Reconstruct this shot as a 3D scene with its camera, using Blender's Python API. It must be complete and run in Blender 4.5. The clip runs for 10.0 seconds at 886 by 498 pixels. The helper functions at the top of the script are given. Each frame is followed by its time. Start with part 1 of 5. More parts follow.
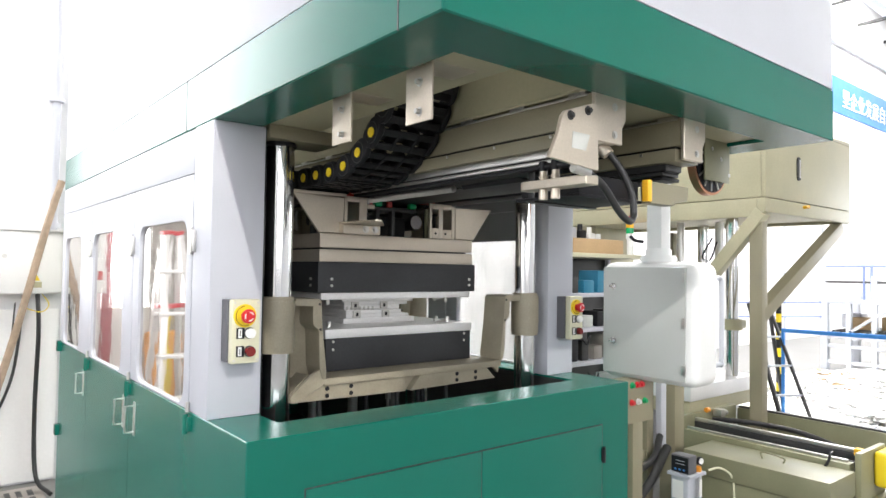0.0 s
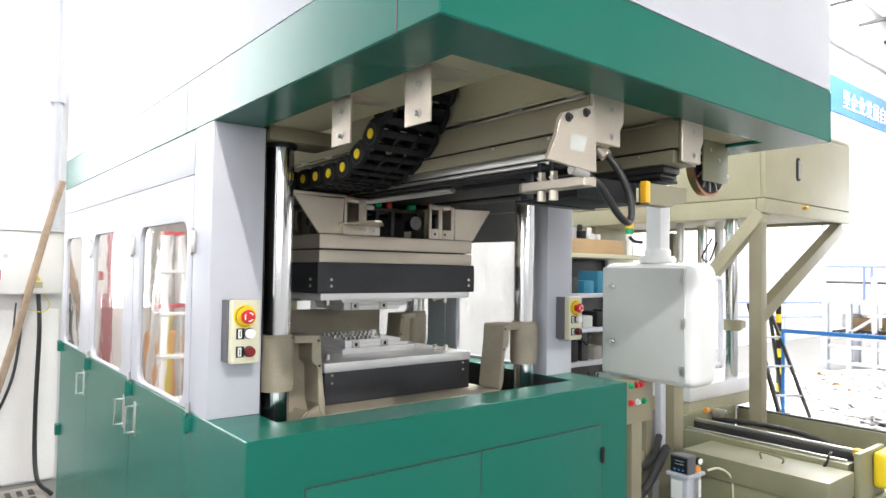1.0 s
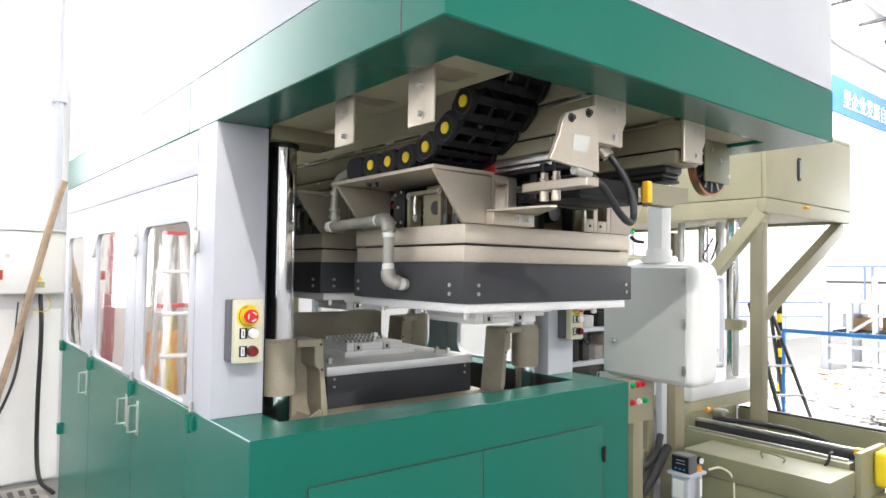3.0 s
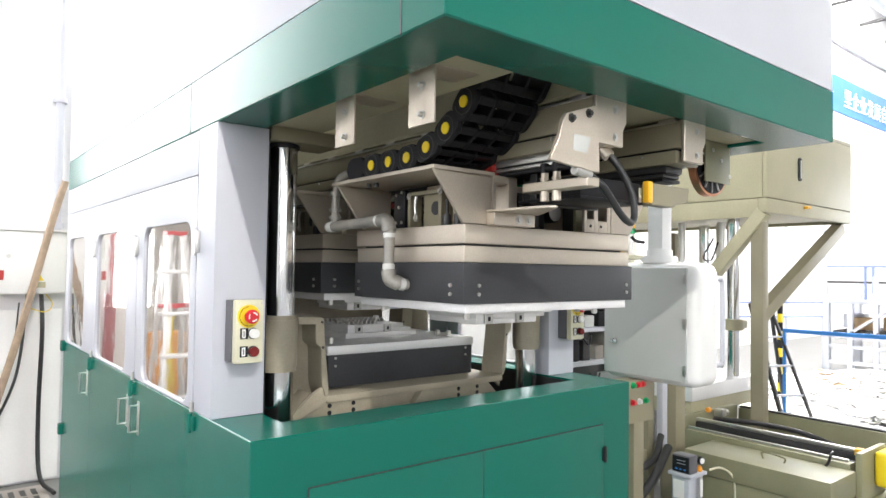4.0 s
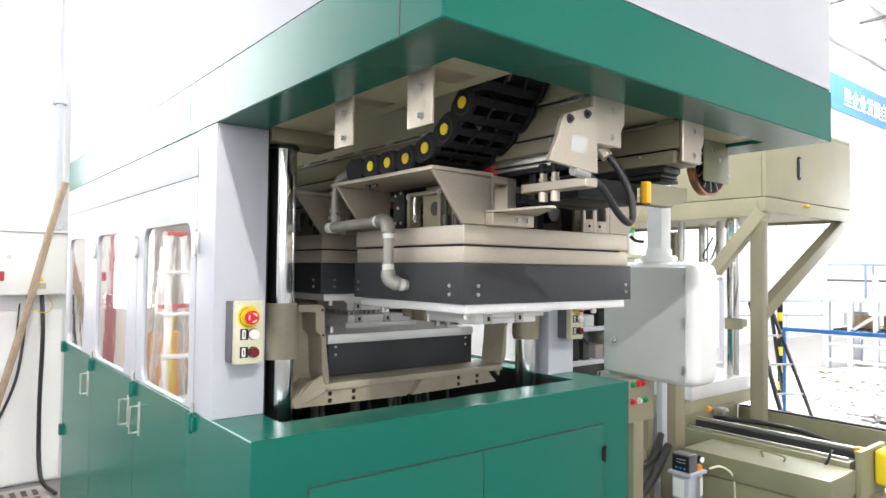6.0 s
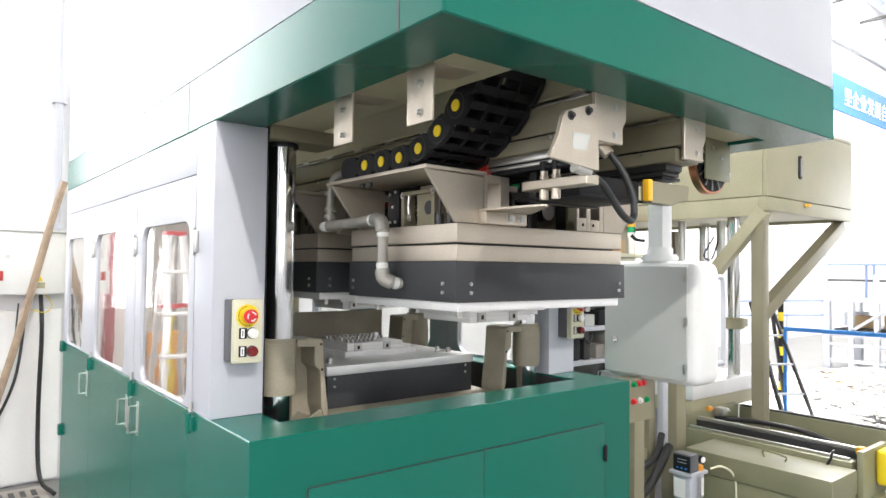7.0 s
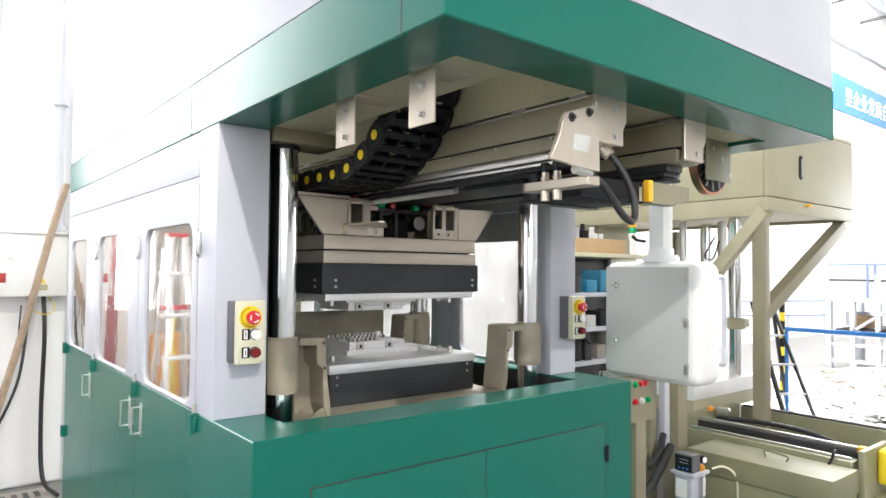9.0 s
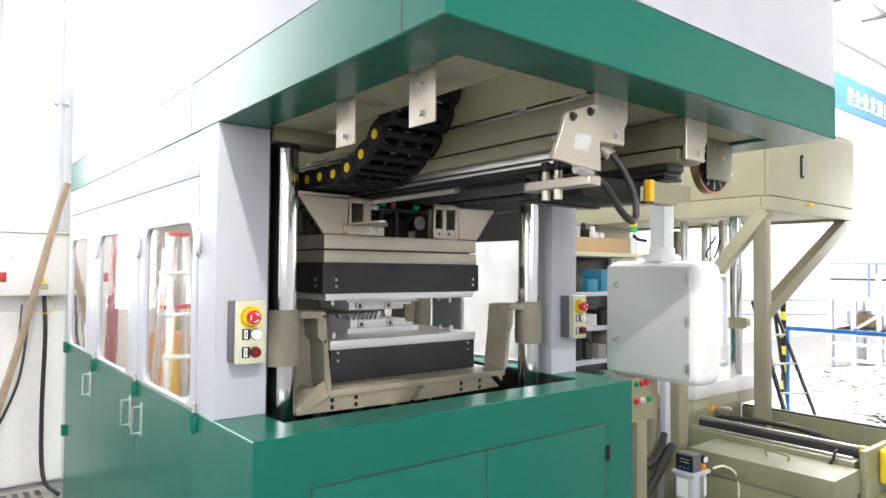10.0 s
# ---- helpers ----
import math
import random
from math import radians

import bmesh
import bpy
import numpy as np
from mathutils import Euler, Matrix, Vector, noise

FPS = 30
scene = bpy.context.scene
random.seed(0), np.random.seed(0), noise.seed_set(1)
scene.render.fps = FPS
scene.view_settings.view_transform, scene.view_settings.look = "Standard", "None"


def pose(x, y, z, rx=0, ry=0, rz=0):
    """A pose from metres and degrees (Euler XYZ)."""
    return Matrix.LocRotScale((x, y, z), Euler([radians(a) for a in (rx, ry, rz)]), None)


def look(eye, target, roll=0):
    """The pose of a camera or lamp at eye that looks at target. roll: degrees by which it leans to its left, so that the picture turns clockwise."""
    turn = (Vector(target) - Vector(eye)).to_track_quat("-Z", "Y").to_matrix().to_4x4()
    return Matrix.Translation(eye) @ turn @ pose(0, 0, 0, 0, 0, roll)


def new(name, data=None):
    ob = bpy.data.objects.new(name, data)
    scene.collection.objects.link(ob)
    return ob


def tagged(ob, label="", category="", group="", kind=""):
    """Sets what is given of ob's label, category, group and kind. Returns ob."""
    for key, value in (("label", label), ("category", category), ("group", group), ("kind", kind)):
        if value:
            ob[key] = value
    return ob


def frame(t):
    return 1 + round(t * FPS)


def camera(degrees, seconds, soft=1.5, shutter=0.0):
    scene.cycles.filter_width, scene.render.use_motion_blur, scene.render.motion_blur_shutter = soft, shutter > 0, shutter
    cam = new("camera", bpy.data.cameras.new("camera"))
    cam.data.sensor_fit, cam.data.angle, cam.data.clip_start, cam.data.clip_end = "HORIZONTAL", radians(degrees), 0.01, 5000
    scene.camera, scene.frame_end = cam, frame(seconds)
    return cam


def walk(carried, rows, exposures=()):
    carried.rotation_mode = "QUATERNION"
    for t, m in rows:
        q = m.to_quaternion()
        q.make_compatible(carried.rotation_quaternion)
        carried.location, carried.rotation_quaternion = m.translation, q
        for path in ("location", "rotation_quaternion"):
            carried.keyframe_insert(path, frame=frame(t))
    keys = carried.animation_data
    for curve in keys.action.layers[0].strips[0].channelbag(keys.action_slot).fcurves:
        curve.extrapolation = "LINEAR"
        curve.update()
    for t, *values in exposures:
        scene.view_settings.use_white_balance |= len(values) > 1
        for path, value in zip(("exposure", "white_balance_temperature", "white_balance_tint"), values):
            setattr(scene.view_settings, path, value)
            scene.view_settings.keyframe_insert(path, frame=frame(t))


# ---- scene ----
cam = camera(68.165, 10.0)
PATH = [
    (0, (-0.68, -1.633, 1.45), (0.5765, -0.0783, 1.5146), 0.835),
    (0.5, (-0.6828, -1.6332, 1.4505), (0.5733, -0.0783, 1.515), 0.858),
    (1, (-0.6815, -1.6421, 1.4524), (0.5736, -0.0863, 1.5171), 0.865),
    (1.5, (-0.6891, -1.6487, 1.4524), (0.5669, -0.0936, 1.5189), 0.819),
    (2, (-0.688, -1.6468, 1.4539), (0.5672, -0.091, 1.519), 0.814),
    (2.5, (-0.6894, -1.6421, 1.453), (0.5657, -0.0862, 1.5162), 0.860),
    (4, (-0.6906, -1.6433, 1.4533), (0.5624, -0.0857, 1.517), 0.856),
    (4.5, (-0.694, -1.6443, 1.4545), (0.5595, -0.087, 1.5165), 0.856),
    (5, (-0.6934, -1.6477, 1.455), (0.5592, -0.0898, 1.5172), 0.804),
    (5.5, (-0.6934, -1.6528, 1.4581), (0.5592, -0.0948, 1.5196), 0.698),
    (7, (-0.6835, -1.6394, 1.4514), (0.5687, -0.0811, 1.5138), 0.677),
    (7.5, (-0.6811, -1.6392, 1.453), (0.5696, -0.0798, 1.5158), 0.668),
    (8, (-0.6861, -1.6386, 1.451), (0.5649, -0.0795, 1.5156), 0.620),
    (8.5, (-0.6873, -1.6395, 1.4522), (0.5624, -0.0793, 1.5164), 0.579),
    (9, (-0.6909, -1.6454, 1.4513), (0.5587, -0.0852, 1.5169), 0.528),
    (9.5, (-0.6926, -1.6487, 1.4558), (0.5569, -0.0883, 1.5191), 0.514),
    (10, (-0.6876, -1.6423, 1.4536), (0.5602, -0.0805, 1.5158), 0.533),
]
walk(cam, [(t, look(e, g, r)) for t, e, g, r in PATH])

# ---- light: unseen roof lights and side windows assumed for the hall, open sky outside ----
world = bpy.data.worlds.new("sky")
world.use_nodes = True
scene.world = world
wn = world.node_tree.nodes
sky = wn.new("ShaderNodeTexSky")
sky.sky_type, sky.sun_disc = "NISHITA", False
sky.sun_elevation, sky.sun_rotation = radians(50), radians(250)
world.node_tree.links.new(sky.outputs[0], wn["Background"].inputs[0])
wn["Background"].inputs[1].default_value = 0.12
scene.view_settings.exposure = 0.10


def area(name, eye, target, sx, sy, watts, colour=(1, 1, 1)):
    data = bpy.data.lights.new(name, "AREA")
    data.shape, data.size, data.size_y, data.energy, data.color = "RECTANGLE", sx, sy, watts, colour
    ob = new(name, data)
    ob.matrix_world = look(eye, target)
    return ob


ROOF = 9.0
SKYLIGHTS = [(-5.6, -0.8, 1.1, 6.5), (-2.0, 1.2, 0.8, 4.0), (3.2, -5.2, 1.6, 5.0), (9.0, 2.4, 3.0, 4.6), (17.5, 1.6, 3.0, 6.0), (26.5, 1.6, 3.0, 6.0)]  # x, y, width, length
GLARE = [34, 56, 6, 190, 110, 90]
for (sx_, sy_, sw_, sl_), watts_ in zip(SKYLIGHTS, GLARE):
    area("skylight_daylight", (sx_, sy_, ROOF - 0.02), (sx_, sy_, 0), sw_, sl_, watts_ * sw_ * sl_, (1, 0.985, 0.96))
# west, south and east windows are unseen, added to fill press and hall
area("west_window_fill", (-8.95, 0.0, 3.4), (0, 0.0, 2.6), 8.0, 3.6, 340, (0.98, 0.975, 1))
area("south_window_fill", (-3.0, -8.95, 3.4), (-3.0, 0, 2.6), 8.0, 3.2, 360, (1, 0.975, 0.985))
# north lamp reaches past its opening, added width whitens the hood band's reflection
area("north_window_daylight", (-0.78, 3.49, 3.2), (-0.78, 0, 2.8), 1.8, 2.4, 100, (0.97, 0.99, 1))
area("door_window_daylight", (-0.49, 3.49, 1.32), (-0.49, 0, 1.32), 0.30, 0.80, 7, (0.97, 0.99, 1))
LAMP = Vector((-1.07, -5.6, 5.4))
area("high_bay_glow", LAMP, (1.2, 0.0, 1.3), 0.10, 0.10, 430, (1, 0.98, 0.95))
area("east_window_fill", (35.9, -2.0, 3.8), (0, -2.0, 2.8), 12.0, 4.0, 1400, (0.98, 0.99, 1))

# ---- materials ----


def material(name, colour, rough=0.5, metal=0.0, grain=0.05, scale=40.0, stain=0.08, stain_scale=3.0, bump=0.1, coat=0.0, spec=0.5, rough_var=0.1):
    """Paint, metal or plastic with grain and stains at two scales in object space."""
    m = bpy.data.materials.new(name)
    m.use_nodes = True
    n, l = m.node_tree.nodes, m.node_tree.links
    b = n["Principled BSDF"]
    tc = n.new("ShaderNodeTexCoord")
    fine, wide = n.new("ShaderNodeTexNoise"), n.new("ShaderNodeTexNoise")
    fine.inputs["Scale"].default_value, fine.inputs["Detail"].default_value = scale, 4
    wide.inputs["Scale"].default_value, wide.inputs["Detail"].default_value = stain_scale, 5
    for t in (fine, wide):
        l.new(tc.outputs["Object"], t.inputs["Vector"])
    mixes = []
    for tex, amount in ((fine, grain), (wide, stain)):
        r = n.new("ShaderNodeMapRange")
        r.inputs[1].default_value, r.inputs[2].default_value = 0.1, 0.9
        r.inputs[3].default_value, r.inputs[4].default_value = 1 - 1.8 * amount, 1 + 1.8 * amount
        l.new(tex.outputs["Fac"], r.inputs[0])
        mixes.append(r)
    mul = n.new("ShaderNodeMath")
    mul.operation = "MULTIPLY"
    l.new(mixes[0].outputs[0], mul.inputs[0])
    l.new(mixes[1].outputs[0], mul.inputs[1])
    vm = n.new("ShaderNodeVectorMath")
    vm.operation = "SCALE"
    vm.inputs[0].default_value = colour
    l.new(mul.outputs[0], vm.inputs["Scale"])
    l.new(vm.outputs[0], b.inputs["Base Color"])
    rr = n.new("ShaderNodeMapRange")
    rr.inputs[1].default_value, rr.inputs[2].default_value = 0.1, 0.9
    rr.inputs[3].default_value, rr.inputs[4].default_value = max(0.02, rough - rough_var * rough * 2), min(1, rough + rough_var * rough * 2)
    l.new(wide.outputs["Fac"], rr.inputs[0])
    l.new(rr.outputs[0], b.inputs["Roughness"])
    b.inputs["Metallic"].default_value = metal
    b.inputs["Specular IOR Level"].default_value = spec
    b.inputs["Coat Weight"].default_value, b.inputs["Coat Roughness"].default_value = coat, 0.12
    if bump:
        bp = n.new("ShaderNodeBump")
        bp.inputs["Strength"].default_value, bp.inputs["Distance"].default_value = bump, 0.002
        l.new(fine.outputs["Fac"], bp.inputs["Height"])
        l.new(bp.outputs[0], b.inputs["Normal"])
    return m


def glow(name, colour, strength):
    m = bpy.data.materials.new(name)
    m.use_nodes = True
    b = m.node_tree.nodes["Principled BSDF"]
    b.inputs["Base Color"].default_value = (*colour, 1)
    b.inputs["Emission Color"].default_value, b.inputs["Emission Strength"].default_value = (*colour, 1), strength
    return m


GREEN = material("green_paint", (0.004, 0.122, 0.088), 0.26, grain=0.03, scale=260, stain=0.03, stain_scale=1.5, bump=0.0, spec=0.36, rough_var=0.03)
GREY = material("light_grey_paint", (0.49, 0.50, 0.545), 0.40, grain=0.03, scale=300, stain=0.04, bump=0.0, rough_var=0.03)
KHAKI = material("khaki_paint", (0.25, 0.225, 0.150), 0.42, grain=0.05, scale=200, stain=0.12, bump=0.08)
CAST = material("khaki_cast_iron_paint", (0.33, 0.292, 0.215), 0.42, grain=0.07, scale=160, stain=0.16, stain_scale=7, bump=0.10)
OLIVE = material("olive_khaki_paint", (0.225, 0.22, 0.132), 0.40, grain=0.05, scale=150, stain=0.14, bump=0.06)
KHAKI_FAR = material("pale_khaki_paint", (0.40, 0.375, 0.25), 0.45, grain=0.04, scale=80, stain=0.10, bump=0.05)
NICKEL = material("nickel_plated_steel", (0.58, 0.515, 0.425), 0.38, metal=0.7, grain=0.05, scale=180, stain=0.10, bump=0.05)
STEEL = material("bare_steel", (0.60, 0.59, 0.56), 0.32, metal=0.9, grain=0.06, scale=150, stain=0.15, bump=0.05)
ALU = material("milled_aluminium", (0.86, 0.85, 0.84), 0.34, metal=0.45, grain=0.04, scale=160, stain=0.08, bump=0.05)
CHROME = material("polished_chrome", (0.80, 0.80, 0.80), 0.13, metal=1.0, grain=0.01, scale=200, stain=0.03, bump=0.0)
BLACK_BOARD = material("black_insulation_board", (0.030, 0.031, 0.034), 0.50, grain=0.12, scale=120, stain=0.30, stain_scale=5, bump=0.08)
BLACK = material("black_plastic", (0.010, 0.010, 0.012), 0.5, grain=0.10, scale=150, stain=0.15, bump=0.05, spec=0.3)
RUBBER = material("black_rubber", (0.02, 0.02, 0.02), 0.35, grain=0.10, scale=200, stain=0.20, bump=0.05)
DARK = material("dark_steel", (0.06, 0.06, 0.06), 0.45, metal=0.6, grain=0.1, scale=120, stain=0.2)
YELLOW = material("yellow_plastic", (0.80, 0.60, 0.02), 0.4, grain=0.04, scale=200, stain=0.05)
AMBER = material("amber_plastic", (0.85, 0.45, 0.02), 0.4, grain=0.04, scale=200, stain=0.05)
RED = material("red_plastic", (0.62, 0.02, 0.03), 0.3, grain=0.04, scale=200, stain=0.05)
FADED_RED = material("faded_red_cloth", (0.35, 0.09, 0.10), 0.8, grain=0.06, scale=80, stain=0.2)
RED_PAINT = material("red_paint", (0.45, 0.03, 0.02), 0.4, grain=0.05, scale=150, stain=0.1)
DARK_RED = material("dark_red_lens", (0.16, 0.015, 0.015), 0.2, grain=0.04, scale=200, stain=0.05)
WHITE = material("white_plastic", (0.80, 0.80, 0.78), 0.35, grain=0.02, scale=200, stain=0.04)
DARK_GREY = material("dark_grey_plastic", (0.11, 0.11, 0.12), 0.5, grain=0.05, scale=150, stain=0.08)
CREAM = material("cream_plastic", (0.62, 0.60, 0.44), 0.4, grain=0.03, scale=200, stain=0.05)
PANEL_GREY = material("panel_door_grey", (0.50, 0.51, 0.485), 0.38, grain=0.03, scale=300, stain=0.04)
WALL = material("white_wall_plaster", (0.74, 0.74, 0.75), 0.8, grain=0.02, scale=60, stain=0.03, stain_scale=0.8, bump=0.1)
# grey for the unseen south wall and roof, chosen to dim reflections and bounce
DULLING_GREY = material("reflection_dulling_grey", (0.42, 0.425, 0.43), 0.8, grain=0.03, scale=60, stain=0.08, stain_scale=0.8, bump=0.1)
SHEET = material("white_sheet", (0.80, 0.79, 0.78), 0.6, grain=0.02, scale=60, stain=0.04, stain_scale=1.5, bump=0.05)
FLOOR = material("pale_hall_floor", (0.145, 0.143, 0.138), 0.45, grain=0.06, scale=25, stain=0.14, stain_scale=0.7, bump=0.05)
WOOD = material("weathered_wood", (0.33, 0.24, 0.17), 0.7, grain=0.15, scale=30, stain=0.2, stain_scale=6, bump=0.3)
CARD = material("cardboard", (0.52, 0.36, 0.20), 0.8, grain=0.06, scale=60, stain=0.10)
TAUPE = material("taupe_sheet_steel", (0.26, 0.235, 0.21), 0.5, grain=0.05, scale=60, stain=0.2, stain_scale=4)
ORANGE = material("orange_paint", (0.75, 0.30, 0.03), 0.4, grain=0.05, scale=100, stain=0.12)
BLUE = material("blue_paint", (0.04, 0.22, 0.60), 0.4, grain=0.04, scale=100, stain=0.10)
# blue of the far rack's rails, paled to carry the hall's haze
NAVY = material("hazed_blue_paint", (0.20, 0.26, 0.48), 0.5, grain=0.04, scale=100, stain=0.10)
BANNER_BLUE = material("blue_banner_cloth", (0.020, 0.130, 0.50), 0.7, grain=0.03, scale=60, stain=0.05)
TEAL = material("blue_green_plastic", (0.03, 0.20, 0.32), 0.4, grain=0.04, scale=200, stain=0.05)
PIPE = material("dull_zinc_pipe", (0.36, 0.34, 0.30), 0.5, metal=0.45, grain=0.08, scale=120, stain=0.2, stain_scale=12)
TAPE = material("white_sealing_tape", (0.75, 0.74, 0.70), 0.6)
TAN = material("tan_insulation_board", (0.45, 0.32, 0.22), 0.8, grain=0.08, scale=90, stain=0.15)
CLOUDY = material("cloudy_plastic_sheet", (0.95, 0.95, 0.94), 0.2, grain=0.03, scale=30, stain=0.10, stain_scale=6, bump=0.05)
CLOUDY.node_tree.nodes["Principled BSDF"].inputs["Transmission Weight"].default_value = 0.9
COPPER = material("copper_guard", (0.55, 0.26, 0.15), 0.3, metal=0.9, grain=0.05, scale=100, stain=0.1)
# rack paint lightened to carry the haze over the far storage rack
RACK = material("haze_paled_rack_paint", (0.48, 0.50, 0.55), 0.5, grain=0.05, scale=60, stain=0.1)
FILM = material("clear_window_sheet_with_film", (0.62, 0.59, 0.56), 0.04, metal=0.85, grain=0.02, scale=8, stain=0.12, bump=0.0)
wave = FILM.node_tree.nodes.new("ShaderNodeTexNoise")
wave.inputs["Scale"].default_value, wave.inputs["Detail"].default_value = 6.0, 1.0
ripple = FILM.node_tree.nodes.new("ShaderNodeBump")
ripple.inputs["Strength"].default_value, ripple.inputs["Distance"].default_value = 0.09, 0.004
FILM.node_tree.links.new(wave.outputs["Fac"], ripple.inputs["Height"])
FILM.node_tree.links.new(ripple.outputs[0], FILM.node_tree.nodes["Principled BSDF"].inputs["Normal"])
SIGNAL_GREEN = material("green_lens", (0.01, 0.35, 0.12), 0.2)
SIGNAL_RED = material("red_lens", (0.80, 0.04, 0.03), 0.2)

# ---- building helpers ----
PLACE = {}


def root(name, x, y, z, label, category, group="", kind=""):
    """A thing: an Empty at its base."""
    ob = tagged(new(name), label, category, group, kind)
    ob.location = (x, y, z)
    PLACE[ob] = Vector((x, y, z))
    return ob


def finish(name, bm, mat, smooth=True):
    bmesh.ops.recalc_face_normals(bm, faces=bm.faces)
    me = bpy.data.meshes.new(name)
    bm.to_mesh(me)
    bm.free()
    me.materials.append(mat)
    if smooth:
        me.shade_smooth()
        me.set_sharp_from_angle(angle=radians(35))
    return me


def part(name, bm, mat, parent, label="", kind=""):
    """One mesh under a thing or a part; the bmesh is in world metres."""
    at = PLACE[parent]
    bmesh.ops.translate(bm, verts=bm.verts, vec=-at)
    ob = new(name, finish(name, bm, mat))
    ob.parent = parent
    PLACE[ob] = at
    return tagged(ob, label, kind=kind)


def thing(name, bm, mat, label, category, group="", kind=""):
    """A thing of one mesh, its origin under its middle."""
    lo = Vector([min(v.co[i] for v in bm.verts) for i in range(3)])
    hi = Vector([max(v.co[i] for v in bm.verts) for i in range(3)])
    at = Vector(((lo.x + hi.x) / 2, (lo.y + hi.y) / 2, lo.z))
    bmesh.ops.translate(bm, verts=bm.verts, vec=-at)
    ob = new(name, finish(name, bm, mat))
    ob.location = at
    PLACE[ob] = at
    return tagged(ob, label, category, group, kind)


def join(*bms):
    out = bms[0]
    for other in bms[1:]:
        me = bpy.data.meshes.new("joined")
        other.to_mesh(me)
        other.free()
        out.from_mesh(me)
        bpy.data.meshes.remove(me)
    return out


def box(x0, x1, y0, y1, z0, z1, bevel=0.003, rings=2):
    bm = bmesh.new()
    bmesh.ops.create_cube(bm, size=1)
    for v in bm.verts:
        v.co = Vector(((x0 + x1) / 2 + v.co.x * (x1 - x0), (y0 + y1) / 2 + v.co.y * (y1 - y0), (z0 + z1) / 2 + v.co.z * (z1 - z0)))
    if bevel:
        bmesh.ops.bevel(bm, geom=bm.edges[:], offset=min(bevel, 0.3 * min(x1 - x0, y1 - y0, z1 - z0)), segments=rings, affect="EDGES", profile=0.6 if rings < 3 else 0.5)
    return bm


def prism(points, axis, a, b, bevel=0.002):
    """A plate with the outline `points`, thick from a to b along the axis; the outline's two numbers are the other two axes in order."""
    bm = bmesh.new()
    i = "xyz".index(axis)

    def at(p, d):
        c = list(p)
        c.insert(i, d)
        return c
    low = [bm.verts.new(at(p, a)) for p in points]
    high = [bm.verts.new(at(p, b)) for p in points]
    bm.faces.new(low)
    bm.faces.new(high)
    for k in range(len(points)):
        bm.faces.new((low[k], low[k - 1], high[k - 1], high[k]))
    if bevel:
        bmesh.ops.recalc_face_normals(bm, faces=bm.faces)
        bmesh.ops.bevel(bm, geom=bm.edges[:], offset=bevel, segments=1, affect="EDGES")
    return bm


def rounded(y0, y1, z0, z1, r, n=6):
    """An outline with rounded corners."""
    pts = []
    for cy, cz, a0 in ((y1 - r, z1 - r, 0), (y0 + r, z1 - r, 90), (y0 + r, z0 + r, 180), (y1 - r, z0 + r, 270)):
        for k in range(n + 1):
            a = radians(a0 + 90 * k / n)
            pts.append((cy + r * math.cos(a), cz + r * math.sin(a)))
    return pts


def cyl(p, q, r, seg=24, r2=None, bevel=0.0):
    bm = bmesh.new()
    p, q = Vector(p), Vector(q)
    bmesh.ops.create_cone(bm, cap_ends=True, segments=seg, radius1=r, radius2=r if r2 is None else r2, depth=(q - p).length)
    if bevel:
        rims = [e for e in bm.edges if any(len(f.verts) > 4 for f in e.link_faces)]
        bmesh.ops.bevel(bm, geom=rims, offset=bevel, segments=2, affect="EDGES")
    m = Matrix.Translation((p + q) / 2) @ (q - p).to_track_quat("Z", "Y").to_matrix().to_4x4()
    bmesh.ops.transform(bm, verts=bm.verts, matrix=m)
    return bm


def smooth_line(points, n=8):
    """A smooth line through the points."""
    p = [Vector(q) for q in points]
    p = [2 * p[0] - p[1]] + p + [2 * p[-1] - p[-2]]
    out = []
    for i in range(1, len(p) - 2):
        for k in range(n):
            t = k / n
            out.append(0.5 * (2 * p[i] + (p[i + 1] - p[i - 1]) * t + (2 * p[i - 1] - 5 * p[i] + 4 * p[i + 1] - p[i + 2]) * t * t + (3 * p[i] - p[i - 1] - 3 * p[i + 1] + p[i + 2]) * t ** 3))
    return out + [p[-2]]


def tube(points, r, seg=10, smooth=True, n=8):
    """A bar or hose along a line."""
    pts = smooth_line(points, n) if smooth else [Vector(q) for q in points]
    bm = bmesh.new()
    rings = []
    up = Vector((0.123, 0.31, 0.94)).normalized()
    for i, p in enumerate(pts):
        d = (pts[min(i + 1, len(pts) - 1)] - pts[max(i - 1, 0)]).normalized()
        u = d.cross(up).normalized()
        w = u.cross(d)
        rings.append([bm.verts.new(p + r * (math.cos(2 * math.pi * k / seg) * u + math.sin(2 * math.pi * k / seg) * w)) for k in range(seg)])
    for a, b in zip(rings, rings[1:]):
        for k in range(seg):
            bm.faces.new((a[k], a[k - 1], b[k - 1], b[k]))
    bm.faces.new(rings[0])
    bm.faces.new(rings[-1])
    return bm


def beam(p, q, w, h, bevel=0.003):
    """A square bar from p to q; w is its level width, h the other."""
    p, q = Vector(p), Vector(q)
    d = q - p
    bm = box(-w / 2, w / 2, -h / 2, h / 2, 0, d.length, bevel)
    z = d.normalized()
    x = (Vector((0, 0, 1)).cross(z) if abs(z.z) < 0.99 else Vector((1, 0, 0))).normalized()
    m = Matrix((x, z.cross(x), z)).transposed().to_4x4()
    m.translation = p
    bmesh.ops.transform(bm, verts=bm.verts, matrix=m)
    return bm


def bolt(p, axis, r=0.006, h=0.006):
    """A socket bolt head that stands on p, pointing along the axis."""
    p, axis = Vector(p), Vector(axis)
    return join(cyl(p - axis * 0.004, p + axis * h, r, 12, bevel=0.001), cyl(p - axis * 0.002, p + axis * 0.0015, r * 1.7, 16))

